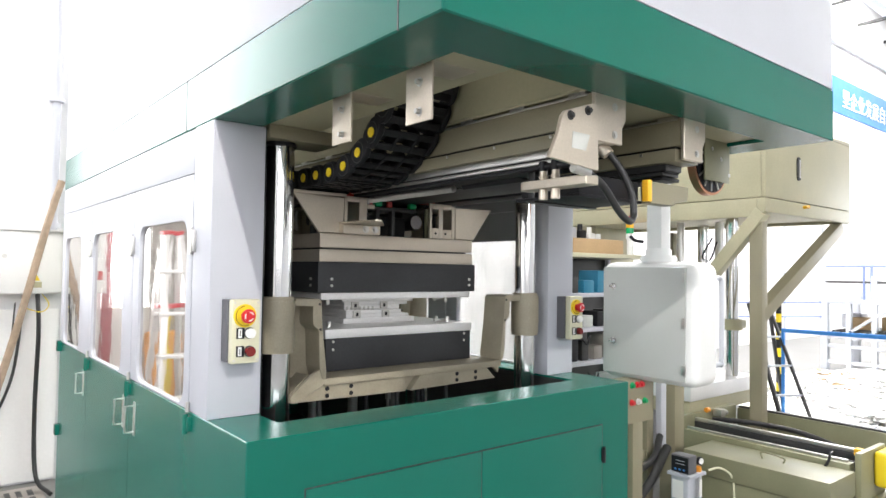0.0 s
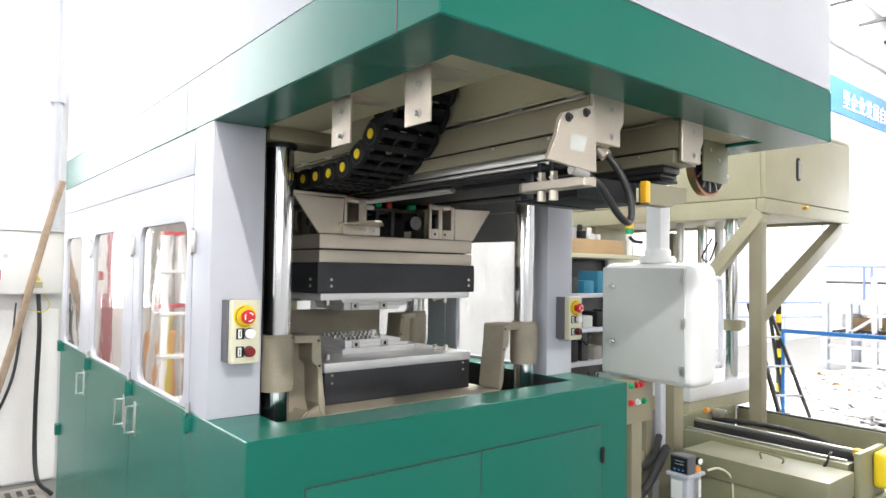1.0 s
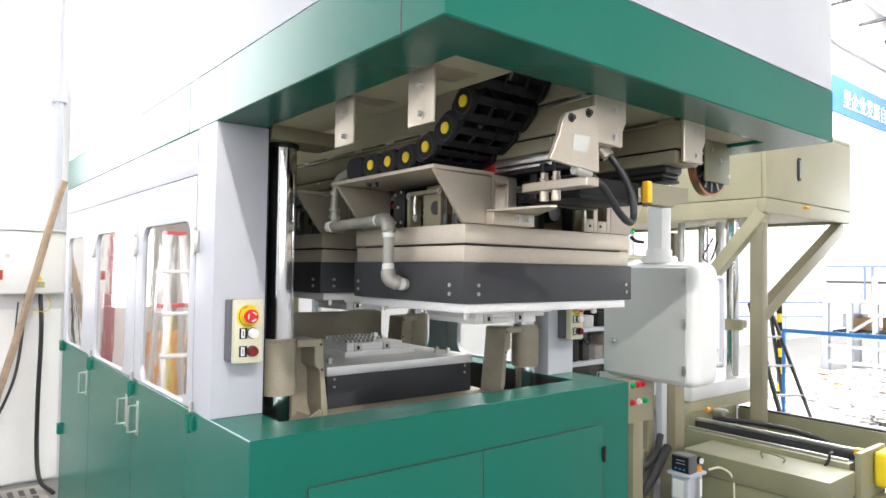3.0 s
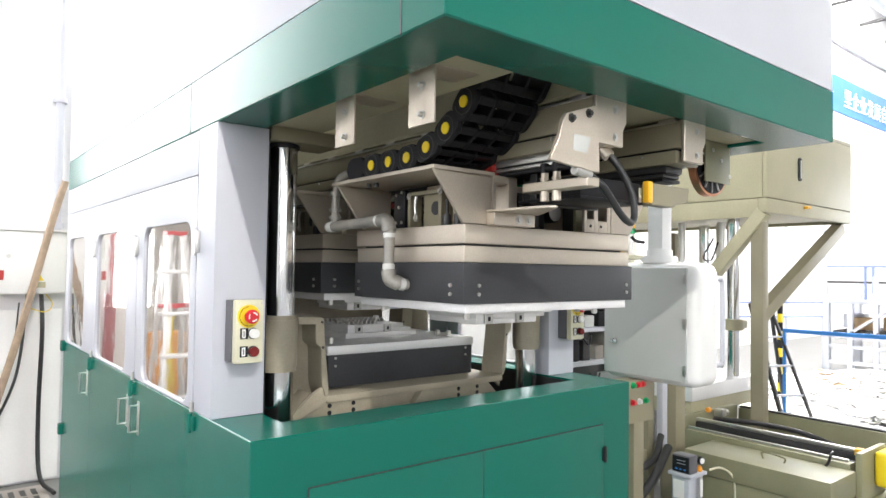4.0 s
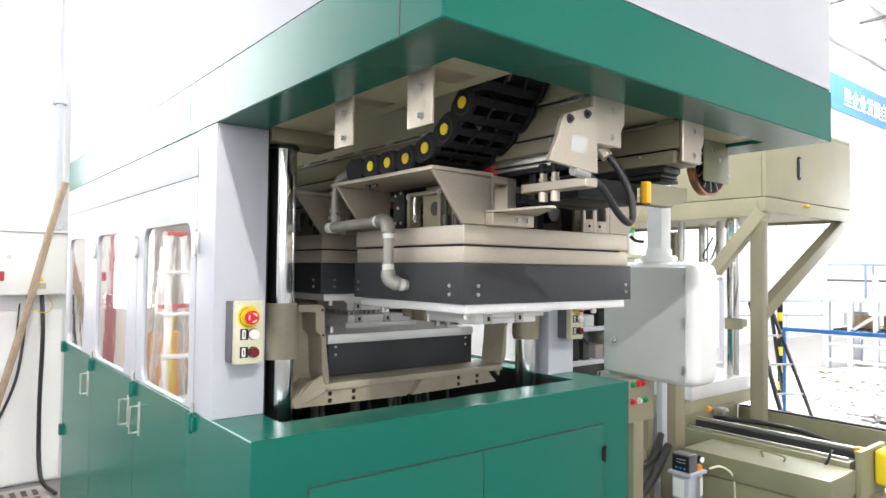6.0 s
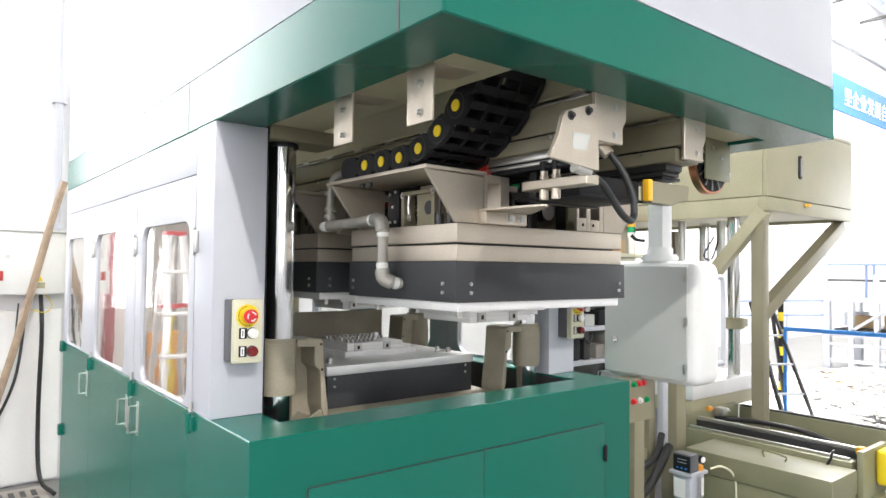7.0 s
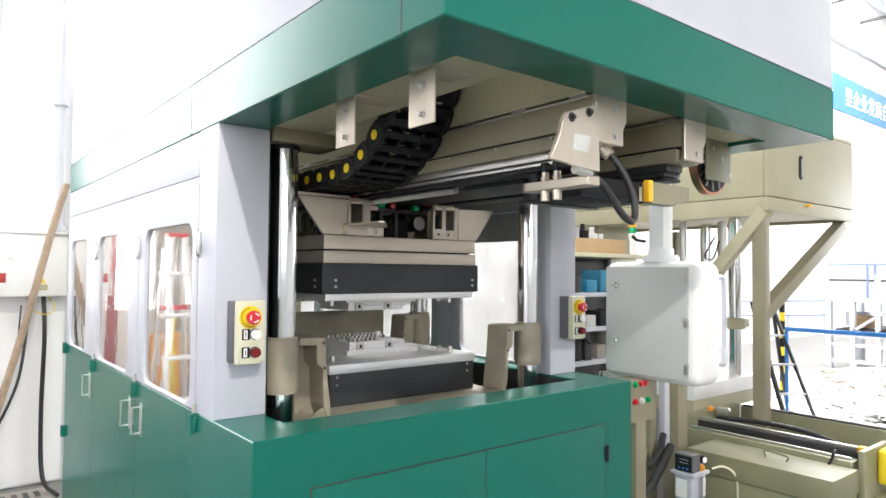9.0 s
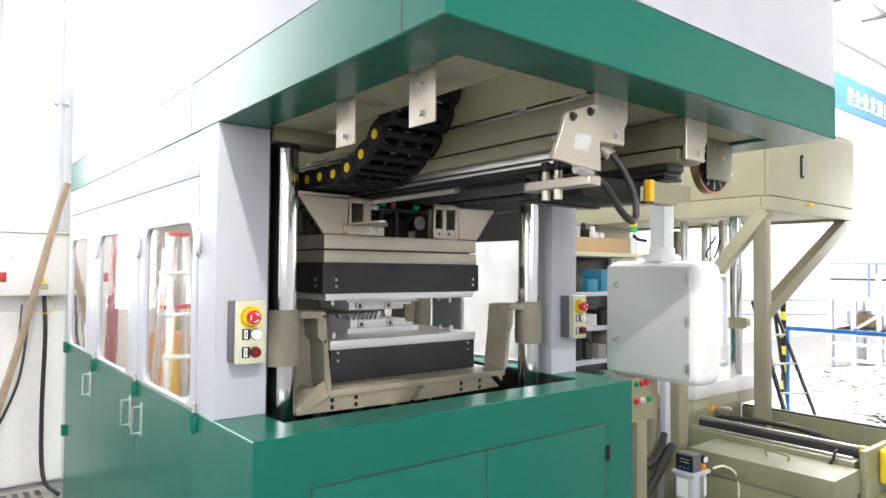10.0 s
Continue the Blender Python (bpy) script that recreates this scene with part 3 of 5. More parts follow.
# ---- mould carriage with two upper moulds, slides under the hood ----
FY = 0.470
carriage = root("mould_carriage", W / 2, FY + 0.6, 1.30, "sliding nickel-plated carriage with two black upper moulds", "mould carriage")
for k in (0, 1):
    f = FY + 0.785 * k
    r = f + 0.552
    um = part("upper_mould", box(0.446, 1.196, f - 0.002, r, 1.362, 1.474, 0.003), BLACK_BOARD, carriage, "black insulated upper mould body")
    part("mould_plate", box(0.466, 1.176, f + 0.010, r - 0.01, 1.336, 1.3615, 0.002), ALU, carriage, "bright milled aluminium plate")
    part("heat_plate", box(0.453, 1.185, f + 0.004, r - 0.004, 1.4745, 1.520, 0.003), NICKEL, carriage)
    part("spacer", box(0.475, 1.165, f + 0.025, r - 0.02, 1.5205, 1.526, 0), DARK, carriage)
    part("clamp_plate", box(0.451, 1.180, f, r, 1.526, 1.578, 0.003), NICKEL, carriage, "thick nickel-plated clamp plate")
    for x in (0.500, 1.162):
        for z in (1.388, 1.412):
            part("screw", cyl((x, f - 0.001, z), (x, f - 0.007, z), 0.0052, 12), STEEL, um)
    for y in (f + 0.05, r - 0.03):
        for z in (1.388, 1.412):
            part("screw", cyl((0.447, y, z), (0.441, y, z), 0.0052, 12), STEEL, um)
    mould_block(1.336, -1, carriage, f)
    # tray above the mould: sloping cheeks, front trapezoids, lip
    g = f + 0.115
    for flip in (False, True):
        cheek = prism([(0.345, 1.716), (0.553, 1.712), (0.549, 1.5795), (0.448, 1.5795)], "y", f + 0.50, f + 0.511)
        front = prism([(0.345, 1.716), (0.553, 1.712), (0.549, 1.636), (0.549, 1.5795), (0.448, 1.5795)], "y", f + 0.004, f + 0.015)
        lip = box(0.343, 0.56, f + 0.002, f + 0.535, 1.7165, 1.7275, 0.002)
        for nm, bm in (("rear_plate", cheek), ("front_plate", front)) + ((("lip", lip),) if not flip else ()):
            part(nm, mir(bm) if flip else bm, NICKEL, carriage)
    # window frames beside the trapezoids
    def pl(x0, x1, z0, z1):
        return box(x0, x1, f + 0.004, f + 0.015, z0, z1, 0.001)
    part("window_frame", join(pl(0.5535, 0.566, 1.5795, 1.720), pl(0.616, 0.650, 1.5795, 1.720), pl(0.5665, 0.6155, 1.700, 1.720), pl(0.5665, 0.6155, 1.5795, 1.606), pl(0.6505, 0.684, 1.680, 1.696)), NICKEL, carriage)
    part("window_frame", join(pl(0.952, 0.964, 1.5795, 1.722), pl(1.000, 1.020, 1.5795, 1.722), pl(0.9645, 0.9995, 1.700, 1.722), pl(0.9645, 0.9995, 1.5795, 1.622), pl(1.0205, 1.0665, 1.704, 1.722), pl(1.0205, 1.0665, 1.5795, 1.618), pl(1.067, 1.0845, 1.5795, 1.716)), NICKEL, carriage)
    for x in (0.982, 1.034):
        part("bolt", cyl((x, f + 0.005, 1.600), (x, f + 0.0025, 1.600), 0.005, 12), BLACK, carriage)
    part("shade_plate", box(0.9645, 0.9995, f + 0.05, f + 0.06, 1.5795, 1.70, 0), OLIVE, carriage)
    for x0 in (0.640, 1.085):
        part("rib", join(box(x0 - 0.09, x0, f + 0.0155, f + 0.30, 1.702, 1.712, 0.001), box(x0 - 0.008, x0, f + 0.0155, f + 0.30, 1.5795, 1.7015, 0.001)), NICKEL, carriage)
    # dark running gear in the middle: hangers, hose block, dull cross rods
    for x in (0.70, 0.755, 0.83):
        part("hanger", box(x, x + 0.016, f + 0.10, f + 0.13, 1.579, 1.70, 0.002), DARK, carriage)
    part("cross_rod", cyl((0.652, f + 0.11, 1.695), (0.95, f + 0.11, 1.695), 0.010, 14), DARK, carriage)
    part("drive_box", box(0.70, 0.94, f + 0.16, f + 0.36, 1.5795, 1.668, 0.006), BLACK, carriage)
    part("end_cap", cyl((1.015, f + 0.180, 1.655), (1.015, f + 0.185, 1.655), 0.030, 28, bevel=0.002), ALU, part("cylinder", cyl((1.015, f + 0.1855, 1.655), (1.015, f + 0.30, 1.655), 0.034, 28, bevel=0.003), BLACK, carriage))
    part("motor_frame", join(box(1.050, 1.058, f + 0.10, f + 0.18, 1.5795, 1.690, 0.002), box(1.0585, 1.120, f + 0.10, f + 0.18, 1.682, 1.690, 0.002), box(1.0585, 1.120, f + 0.17, f + 0.18, 1.5795, 1.6815, 0.001)), DARK, carriage)
    for x, m in ((0.675, TEAL), (0.735, SIGNAL_GREEN), (0.905, SIGNAL_GREEN)):
        part("coupling", cyl((x, f + 0.09, 1.712), (x + 0.035, f + 0.09, 1.712), 0.013, 16, bevel=0.003), m, carriage)
    for x in (0.705, 0.800):
        part("red_clip", box(x, x + 0.022, f + 0.085, f + 0.10, 1.70, 1.728, 0.003), RED_PAINT, carriage)
    part("side_board", box(1.1962, 1.310, f + 0.24, f + 0.258, 1.375, 1.455, 0.002), TAN, carriage, "tan insulation board")
    # bearing block, sensor and small fittings seen under the lip
    bb = part("bearing_block", join(box(0.50, 0.545, f + 0.165, f + 0.180, 1.579, 1.692, 0.002), box(0.50, 0.545, f + 0.318, f + 0.333, 1.579, 1.692, 0.002),
                                    box(0.50, 0.545, f + 0.1805, f + 0.3175, 1.680, 1.692, 0.002), box(0.512, 0.545, f + 0.1805, f + 0.265, 1.579, 1.6795, 0.002)), KHAKI, carriage, "khaki bearing block")
    part("bore", cyl((0.5105, f + 0.205, 1.637), (0.5125, f + 0.205, 1.637), 0.021, 24), DARK, bb, "dark bore")
    for dy, z in ((0.172, 1.685), (0.326, 1.680), (0.29, 1.612)):
        part("bolt", bolt((0.5, f + dy, z), (-1, 0, 0), 0.006, 0.006), STEEL, bb)
    part("chain_hanger", tube([(0.506, f + 0.295, 1.678), (0.503, f + 0.297, 1.65), (0.506, f + 0.293, 1.60)], 0.005, 8), STEEL, bb)
    sb = part("sensor_box", box(0.498, 0.54, f + 0.345, f + 0.405, 1.579, 1.700, 0.004), BLACK, carriage)
    for dy, z in ((0.36, 1.695), (0.39, 1.688), (0.36, 1.60), (0.39, 1.60), (0.375, 1.648)):
        part("screw", cyl((0.4985, f + dy, z), (0.494, f + dy, z), 0.005, 10), STEEL, sb)
    for dy in (0.075, 0.125):
        part("stop_screw", join(cyl((0.49, f + dy, 1.579), (0.49, f + dy, 1.612), 0.013, 14, bevel=0.002), cyl((0.49, f + dy, 1.612), (0.49, f + dy, 1.655), 0.005, 10)), DARK, carriage)
    for yb in (0.36, 0.40):
        part("bolt", cyl((0.40, f + yb, 1.7168), (0.40, f + yb, 1.704), 0.008, 12), DARK, carriage)
    for x in (0.585, 0.955):
        part("red_stop", join(box(x, x + 0.055, g - 0.07, g - 0.02, 1.7225, 1.742, 0.003), box(x + 0.005, x + 0.028, g - 0.068, g - 0.022, 1.7425, 1.762, 0.003)), RED_PAINT, carriage, "red painted stop block")
        part("runner_block", box(x, x + 0.085, g + 0.09, g + 0.40, 1.66, 1.7005, 0.004), DARK, carriage)
    part("ledge", box(0.530, 0.690, f - 0.030, f + 0.0035, 1.5785, 1.614, 0.003), NICKEL, carriage)
    part("ledge_plate", prism([(0.526, f - 0.002), (0.543, f - 0.220), (0.556, f - 0.226), (0.570, f - 0.220), (0.706, f - 0.030), (0.706, f - 0.002)], "z", 1.6143, 1.620, 0), NICKEL, carriage)
    for x in (0.645, 0.685):
        part("bolt", bolt((x - 0.02, f - 0.030, 1.597), (0, -1, 0), 0.008, 0.006), STEEL, carriage)
    part("side_foot", box(1.09, 1.165, g - 0.06, g - 0.03, 1.5785, 1.60, 0.002), NICKEL, carriage)
    # steam pipe with elbows on the mould's side
    y = f + 0.285
    pipe = part("steam_pipe", tube([(0.40, y + 0.37, 1.592), (0.40, y + 0.20, 1.596), (0.40, y + 0.06, 1.600), (0.40, y + 0.015, 1.596), (0.40, y, 1.575), (0.40, y, 1.52), (0.40, y, 1.45), (0.401, y - 0.005, 1.428), (0.412, y - 0.020, 1.412), (0.450, y - 0.03, 1.408)], 0.0165, 14, True, 6), PIPE, carriage, "plain steel steam pipe with elbows")
    for p, q in (((0.40, y + 0.065, 1.600), (0.40, y + 0.045, 1.600)), ((0.40, y, 1.562), (0.40, y, 1.545)), ((0.40, y, 1.47), (0.40, y, 1.45)), ((0.422, y - 0.025, 1.41), (0.438, y - 0.028, 1.408)), ((0.40, y + 0.33, 1.592), (0.40, y + 0.36, 1.592))):
        part("pipe_collar", cyl(p, q, 0.0185, 16, bevel=0.002), TAPE, pipe)
    for pts in ([(0.40, y + 0.045, 1.600), (0.40, y + 0.012, 1.594), (0.40, y, 1.562)], [(0.40, y, 1.45), (0.402, y - 0.006, 1.424), (0.422, y - 0.025, 1.41)]):
        part("elbow", tube(pts, 0.022, 14), PIPE, pipe)
    v = part("steam_pipe", tube([(0.42, y + 0.36, 1.60), (0.42, y + 0.36, 1.68), (0.425, y + 0.35, 1.75), (0.44, y + 0.30, 1.775)], 0.014, 12), PIPE, carriage)
    for z in (1.62, 1.645, 1.70):
        part("pipe_collar", cyl((0.42, y + 0.36, z), (0.42, y + 0.36, z + 0.012), 0.021, 12), PIPE, v)

# ---- slide beams and fittings under the hood ----
gantry = root("slide_gantry", W / 2, 0.5, 1.69, "khaki slide beams with rails under the hood", "slide rail")
for x, w, ly, rail_paint in ((0.600, 0.122, -0.52, STEEL), (0.998, 0.110, -0.61, DARK)):
    b = part("slide_beam", box(x, x + w, -0.62, 2.6, 1.813, 1.892, 0.003), KHAKI, gantry, "khaki square slide beam")
    part("lower_ledge", box(x - 0.012, x + w, ly, 2.6, 1.768, 1.805, 0.004), KHAKI, b)
    part("groove", box(x + 0.006, x + w - 0.004, -0.60, 2.6, 1.8052, 1.8128, 0), BLACK, b)
    part("beam_strip", box(x - 0.003, x - 0.0003, -0.61, 2.6, 1.886, 1.892, 0.0005), STEEL, b)
    for k in range(9):
        y = -0.60 + 0.21 * k
        part("mount_pad", join(box(x, x + 0.05, y, y + 0.055, 1.8923, 1.9008, 0.001), cyl((x - 0.001, y + 0.018, 1.896), (x + 0.002, y + 0.018, 1.896), 0.004, 8)), STEEL, b)
        if k < 7:
            part("ledge_bolt", cyl((x - 0.0125, y + 0.10, 1.797), (x - 0.0155, y + 0.10, 1.797), 0.0045, 10), STEEL, b)
    part("rail", box(x + 0.004, x + 0.09, -0.57, 2.6, 1.748, 1.7675, 0.004), rail_paint, gantry)
    part("rail_groove", box(x + 0.009, x + 0.085, -0.565, 2.6, 1.7445, 1.7478, 0), BLACK, gantry)
    part("rail_lower", box(x + 0.004, x + 0.09, -0.56, 2.6, 1.734, 1.7443, 0.003), rail_paint, gantry)
    part("rail_carrier", box(x + 0.015, x + w, -0.55, 2.6, 1.7235, 1.7338, 0.002), BLACK, gantry)
    ep = part("end_plate", prism([(x - 0.001, 1.772), (x - 0.001, 1.893), (x + w + 0.002, 1.893), (x + w + 0.002, 1.836), (x + w - 0.012, 1.815), (x + w - 0.012, 1.772)], "y", -0.632, -0.6205), NICKEL, gantry, "plated beam end plate")
    for z in (1.795, 1.865):
        part("bolt", bolt((x + w - 0.045, -0.632, z), (0, -1, 0), 0.006, 0.004), STEEL, ep)
part("cover_strip", box(0.728, 0.950, -0.33, 2.5, 1.7215, 1.7335, 0.002), BLACK, gantry, "black cover strip between the beams")


def ribbed(p, q, r, n):
    """A round bar with n shallow ribs, one skin."""
    p, q = Vector(p), Vector(q)
    d = (q - p).normalized()
    u = d.orthogonal().normalized()
    w = d.cross(u)
    bm = bmesh.new()
    rings = []
    for i in range(2 * n):
        c, rr = p + (q - p) * ((i // 2 + (0.05 if i % 2 == 0 else 0.55)) / n), r * (1.0 if i % 2 == 0 else 0.78)
        rings += [[bm.verts.new(c + k * d * (q - p).length * 0.2 / n + rr * (math.cos(a * math.tau / 14) * u + math.sin(a * math.tau / 14) * w)) for a in range(14)] for k in (0, 2)]
    for a, b in zip(rings, rings[1:]):
        for k in range(14):
            bm.faces.new((a[k], a[k - 1], b[k - 1], b[k]))
    bm.faces.new(rings[0])
    bm.faces.new(rings[-1])
    return bm


part("screw_cover", ribbed((0.665, -0.02, 1.712), (0.665, 1.1, 1.712), 0.0115, 110), STEEL, gantry, "ribbed bright drive screw")
drive = part("drive_housing", join(box(0.640, 0.90, -0.55, -0.345, 1.652, 1.7055, 0.006), box(0.630, 0.90, -0.56, -0.335, 1.643, 1.6515, 0.002)), BLACK, gantry, "black drive housing between the beams")
part("housing_strap", join(box(0.632, 0.6395, -0.405, -0.380, 1.648, 1.722, 0.002), box(0.632, 0.90, -0.405, -0.380, 1.6385, 1.6428, 0.001)), RUBBER, drive)
part("drive_motor", cyl((0.70, -0.30, 1.722), (0.70, -0.03, 1.722), 0.0125, 20, bevel=0.003), BLACK, gantry)
for k, y in enumerate((-0.158, -0.49)):
    hb = part("hanger_plate", join(box(0.168, 0.174, y - 0.047, y + 0.047, 1.772, 1.95, 0.002), box(0.174, 0.30, y - 0.045, y + 0.045, 1.90, 1.906, 0.001)), NICKEL, gantry, "plated hanger plate with two bolts")
    for z in (1.795, 1.86):
        part("bolt", bolt((0.168, y - 0.005, z), (-1, 0, 0), 0.006, 0.012), STEEL, hb)
# cylinder bracket, clamp plate and fittings at the front
plate = part("bracket", prism([(0.398, 1.702), (0.428, 1.761), (0.440, 1.800), (0.452, 1.815), (0.546, 1.846), (0.556, 1.847), (0.567, 1.838), (0.571, 1.690), (0.540, 1.690), (0.4285, 1.700)], "y", -0.666, -0.654, 0.0015), NICKEL, gantry, "plated bracket with a paper label")
part("standoff", box(0.52, 0.566, -0.6535, -0.6325, 1.70, 1.80, 0.003), BLACK, gantry)
part("paper_label", prism([(0.4757, 1.7702), (0.5362, 1.7697), (0.5223, 1.7308), (0.4722, 1.7322)], "y", -0.6666, -0.6661, 0), PANEL_GREY, plate, "white paper label")
for x, z in ((0.4674, 1.8052), (0.5293, 1.8258)):
    part("bolt", bolt((x, -0.666, z), (0, -1, 0), 0.0065, 0.010), DARK, plate)
part("clamp_bar", prism([(0.530, -0.662), (0.530, -0.458), (0.538, -0.442), (0.568, -0.442), (0.576, -0.458), (0.576, -0.662)], "z", 1.656, 1.679), NICKEL, gantry)
for y in (-0.512, -0.552):
    part("lower_nut", cyl((0.548, y, 1.630), (0.548, y, 1.6558), 0.0115, 16, bevel=0.001), NICKEL, gantry)
    upper = part("fitting", join(cyl((0.548, y, 1.6792), (0.548, y, 1.702), 0.0095, 16), cyl((0.548, y, 1.684), (0.548, y, 1.690), 0.012, 6)), NICKEL, gantry)
    part("elbow", join(cyl((0.548, y, 1.702), (0.548, y, 1.727), 0.012, 14, bevel=0.002), cyl((0.548, y, 1.715), (0.552, y - 0.045, 1.712), 0.009, 12)), BLACK, upper)
part("hose_collar", cyl((0.490, -0.655, 1.690), (0.548, -0.655, 1.683), 0.0115, 16, bevel=0.002), STEEL, gantry)
part("hose", tube([(0.540, -0.655, 1.684), (0.560, -0.652, 1.680), (0.585, -0.648, 1.672), (0.612, -0.645, 1.662), (0.645, -0.645, 1.634), (0.680, -0.645, 1.602), (0.712, -0.645, 1.583), (0.735, -0.642, 1.583), (0.748, -0.64, 1.604), (0.744, -0.635, 1.655), (0.722, -0.62, 1.712), (0.695, -0.60, 1.758)], 0.0092, 12), RUBBER, gantry, "thick black hose in a loop")
part("hose_nut", join(cyl((0.688, -0.605, 1.75), (0.680, -0.590, 1.772), 0.016, 12), box(0.650, 0.695, -0.618, -0.590, 1.772, 1.79, 0.003)), NICKEL, gantry)
part("sensor", box(0.882, 0.903, -0.592, -0.572, 1.648, 1.708, 0.003), AMBER, gantry, "amber sensor block")
part("mount_block", prism([(0.908, 1.644), (0.908, 1.7055), (1.100, 1.7055), (1.096, 1.665), (1.03, 1.652), (1.02, 1.644)], "y", -0.585, -0.55), KHAKI, gantry)
fx, fz = 1.418, 1.826
fan = part("fan_housing", join(cyl((fx, -0.48, fz), (fx, -0.455, fz), 0.108, 48), box(fx - 0.107, fx + 0.107, -0.479, -0.456, fz, 1.90, 0.002)), COPPER, gantry, "copper-coloured fan housing")
part("fan_mouth", cyl((fx + 0.003, -0.4825, fz), (fx + 0.003, -0.4802, fz), 0.099, 48), BLACK, fan)
for k in range(13):
    a = k * math.tau / 13
    part("blade", beam((fx + 0.02 * math.cos(a), -0.485, fz + 0.02 * math.sin(a)), (fx + 0.095 * math.cos(a + 0.3), -0.485, fz + 0.095 * math.sin(a + 0.3)), 0.005, 0.004, 0), STEEL, fan)
guard = part("fan_plate", box(fx - 0.077, fx + 0.084, -0.502, -0.496, 1.762, 1.9005, 0.002), OLIVE, gantry, "olive plate before the fan")
for x, z in ((fx - 0.03, 1.87), (fx + 0.025, 1.84), (fx + 0.08, 1.79)):
    part("bolt", bolt((x, -0.502, z), (0, -1, 0), 0.004, 0.003), STEEL, guard)

# ---- cable chain, lies on the carriage and bends up and back ----
CHX0, CHW, PITCH, CZ, CR = 0.37, 0.224, 0.0912, 1.765, 0.38
chain = root("cable_chain", 0.48, 0.6, CZ, "black plastic cable chain with yellow caps", "cable chain")
link_mesh = finish("link", prism(rounded(-0.0515, 0.0515, -0.0345, 0.0345, 0.033, 5), "x", 0.0, 0.018, 0.002), BLACK)
far_mesh = finish("side_plate", prism(rounded(-0.0515, 0.0515, -0.0345, 0.0345, 0.033, 5), "x", CHW - 0.018, CHW, 0.002), BLACK)
bar_mesh = finish("cross_bar", box(0.018, CHW - 0.018, -0.012, 0.012, -0.0035, 0.0035, 0.002), BLACK)
rib_mesh = finish("divider", box(0, 0.010, -0.038, 0.038, -0.029, 0.029, 0.002), BLACK)
rim_mesh = finish("rim", join(*[prism([(0.0332 * r * math.cos(radians(a + d)) * 1.0, 0.0332 * r * math.sin(radians(a + d))) for r, dd in ((1.0, (0, 12)), (0.93, (12, 0))) for d in dd], "x", -0.0012, 0.001, 0) for a in range(0, 360, 12)]), DARK)
cap_mesh = finish("cap", cyl((0.001, 0, 0), (-0.003, 0, 0), 0.0155, 24, bevel=0.001), YELLOW)
LINKS = []
for i in range(24):
    ob = new("link", link_mesh)
    ob.parent = chain
    new("side_plate", far_mesh).parent = ob
    for y in (-0.026, 0.026):
        for z in (0.0235, -0.0235):
            cb = new("cross_bar", bar_mesh)
            cb.parent, cb.location = ob, (0, y, z)
    for x in (0.072, 0.142):
        dv = new("divider", rib_mesh)
        dv.parent, dv.location = ob, (x, 0, 0)
    if i:  # the end link carries no cap
        cp = new("cap", cap_mesh)
        cp.parent = ob
        cp["label"] = "yellow round cap"
        rm = new("rim", rim_mesh)
        rm.parent = ob
    LINKS.append(ob)


def chain_pose(s, move):
    """Pose of the link s metres from the end that is fixed to the carriage, when the carriage stands at move."""
    y0 = 0.937 + move  # fixed end on the carriage lip
    bend = 0.265 + move / 2  # where the bend begins
    flat = y0 - bend
    if s < flat:
        y, z, a = y0 - s, CZ, 0.0
    elif s < flat + math.pi * CR:
        a = (s - flat) / CR
        y, z = bend - CR * math.sin(a), CZ + CR * (1 - math.cos(a))
    else:
        a = math.pi
        y, z = bend + (s - flat - math.pi * CR), CZ + 2 * CR
    return Matrix.Translation((CHX0 - 0.48, y - 0.6, z - CZ)) @ pose(0, 0, 0, -math.degrees(a), 0, 0)

# ---- control cabinet beside the press ----
cabinet = root("control_cabinet", 2.1, 0.16, 0.94, "pale grey wall-type control cabinet hung on a square post", "control cabinet")
shell = part("shell", box(2.0, 2.215, -0.092, 0.428, 0.938, 1.502, 0.055, 5), WHITE, cabinet, "white rounded cabinet shell")
door = part("door", box(1.992, 2.012, -0.045, 0.400, 0.965, 1.478, 0.006), PANEL_GREY, cabinet, "grey cabinet door")
for z in (1.385, 1.12):
    part("lock", join(cyl((1.994, 0.335, z), (1.980, 0.335, z), 0.015, 20, bevel=0.003), box(1.974, 1.981, 0.316, 0.354, z - 0.005, z + 0.005, 0.001)), CHROME, door)
for z in (1.43, 1.23, 1.02):
    part("hinge", join(box(1.987, 1.993, -0.043, -0.030, z - 0.022, z + 0.022, 0.002), cyl((1.990, -0.047, z - 0.022), (1.990, -0.047, z + 0.022), 0.004, 10)), STEEL, door)
part("badge", box(1.9925, 1.9945, 0.012, 0.035, 1.005, 1.012, 0), DARK, door)
part("post_foot", join(cyl((2.1, 0.16, 1.50), (2.1, 0.16, 1.535), 0.085, 32, bevel=0.008), cyl((2.1, 0.16, 1.53), (2.1, 0.16, 1.57), 0.06, 32, bevel=0.006)), WHITE, cabinet)
part("post", box(2.060, 2.140, 0.120, 0.200, 1.56, 2.35, 0.006), WHITE, cabinet)
part("support_arm", box(1.60, 2.155, 0.105, 0.215, 2.351, 2.45, 0.006), GREY, cabinet)
part("clamp_lever", tube([(2.03, 0.20, 1.60), (1.99, 0.215, 1.605), (1.97, 0.23, 1.625)], 0.008, 8), BLACK, cabinet)
part("pull_handle", tube([(2.20, -0.06, 1.42), (2.26, -0.06, 1.43), (2.28, -0.06, 1.38), (2.28, -0.06, 1.06), (2.26, -0.06, 1.03), (2.20, -0.06, 1.03)], 0.012, 10), GREY, cabinet)

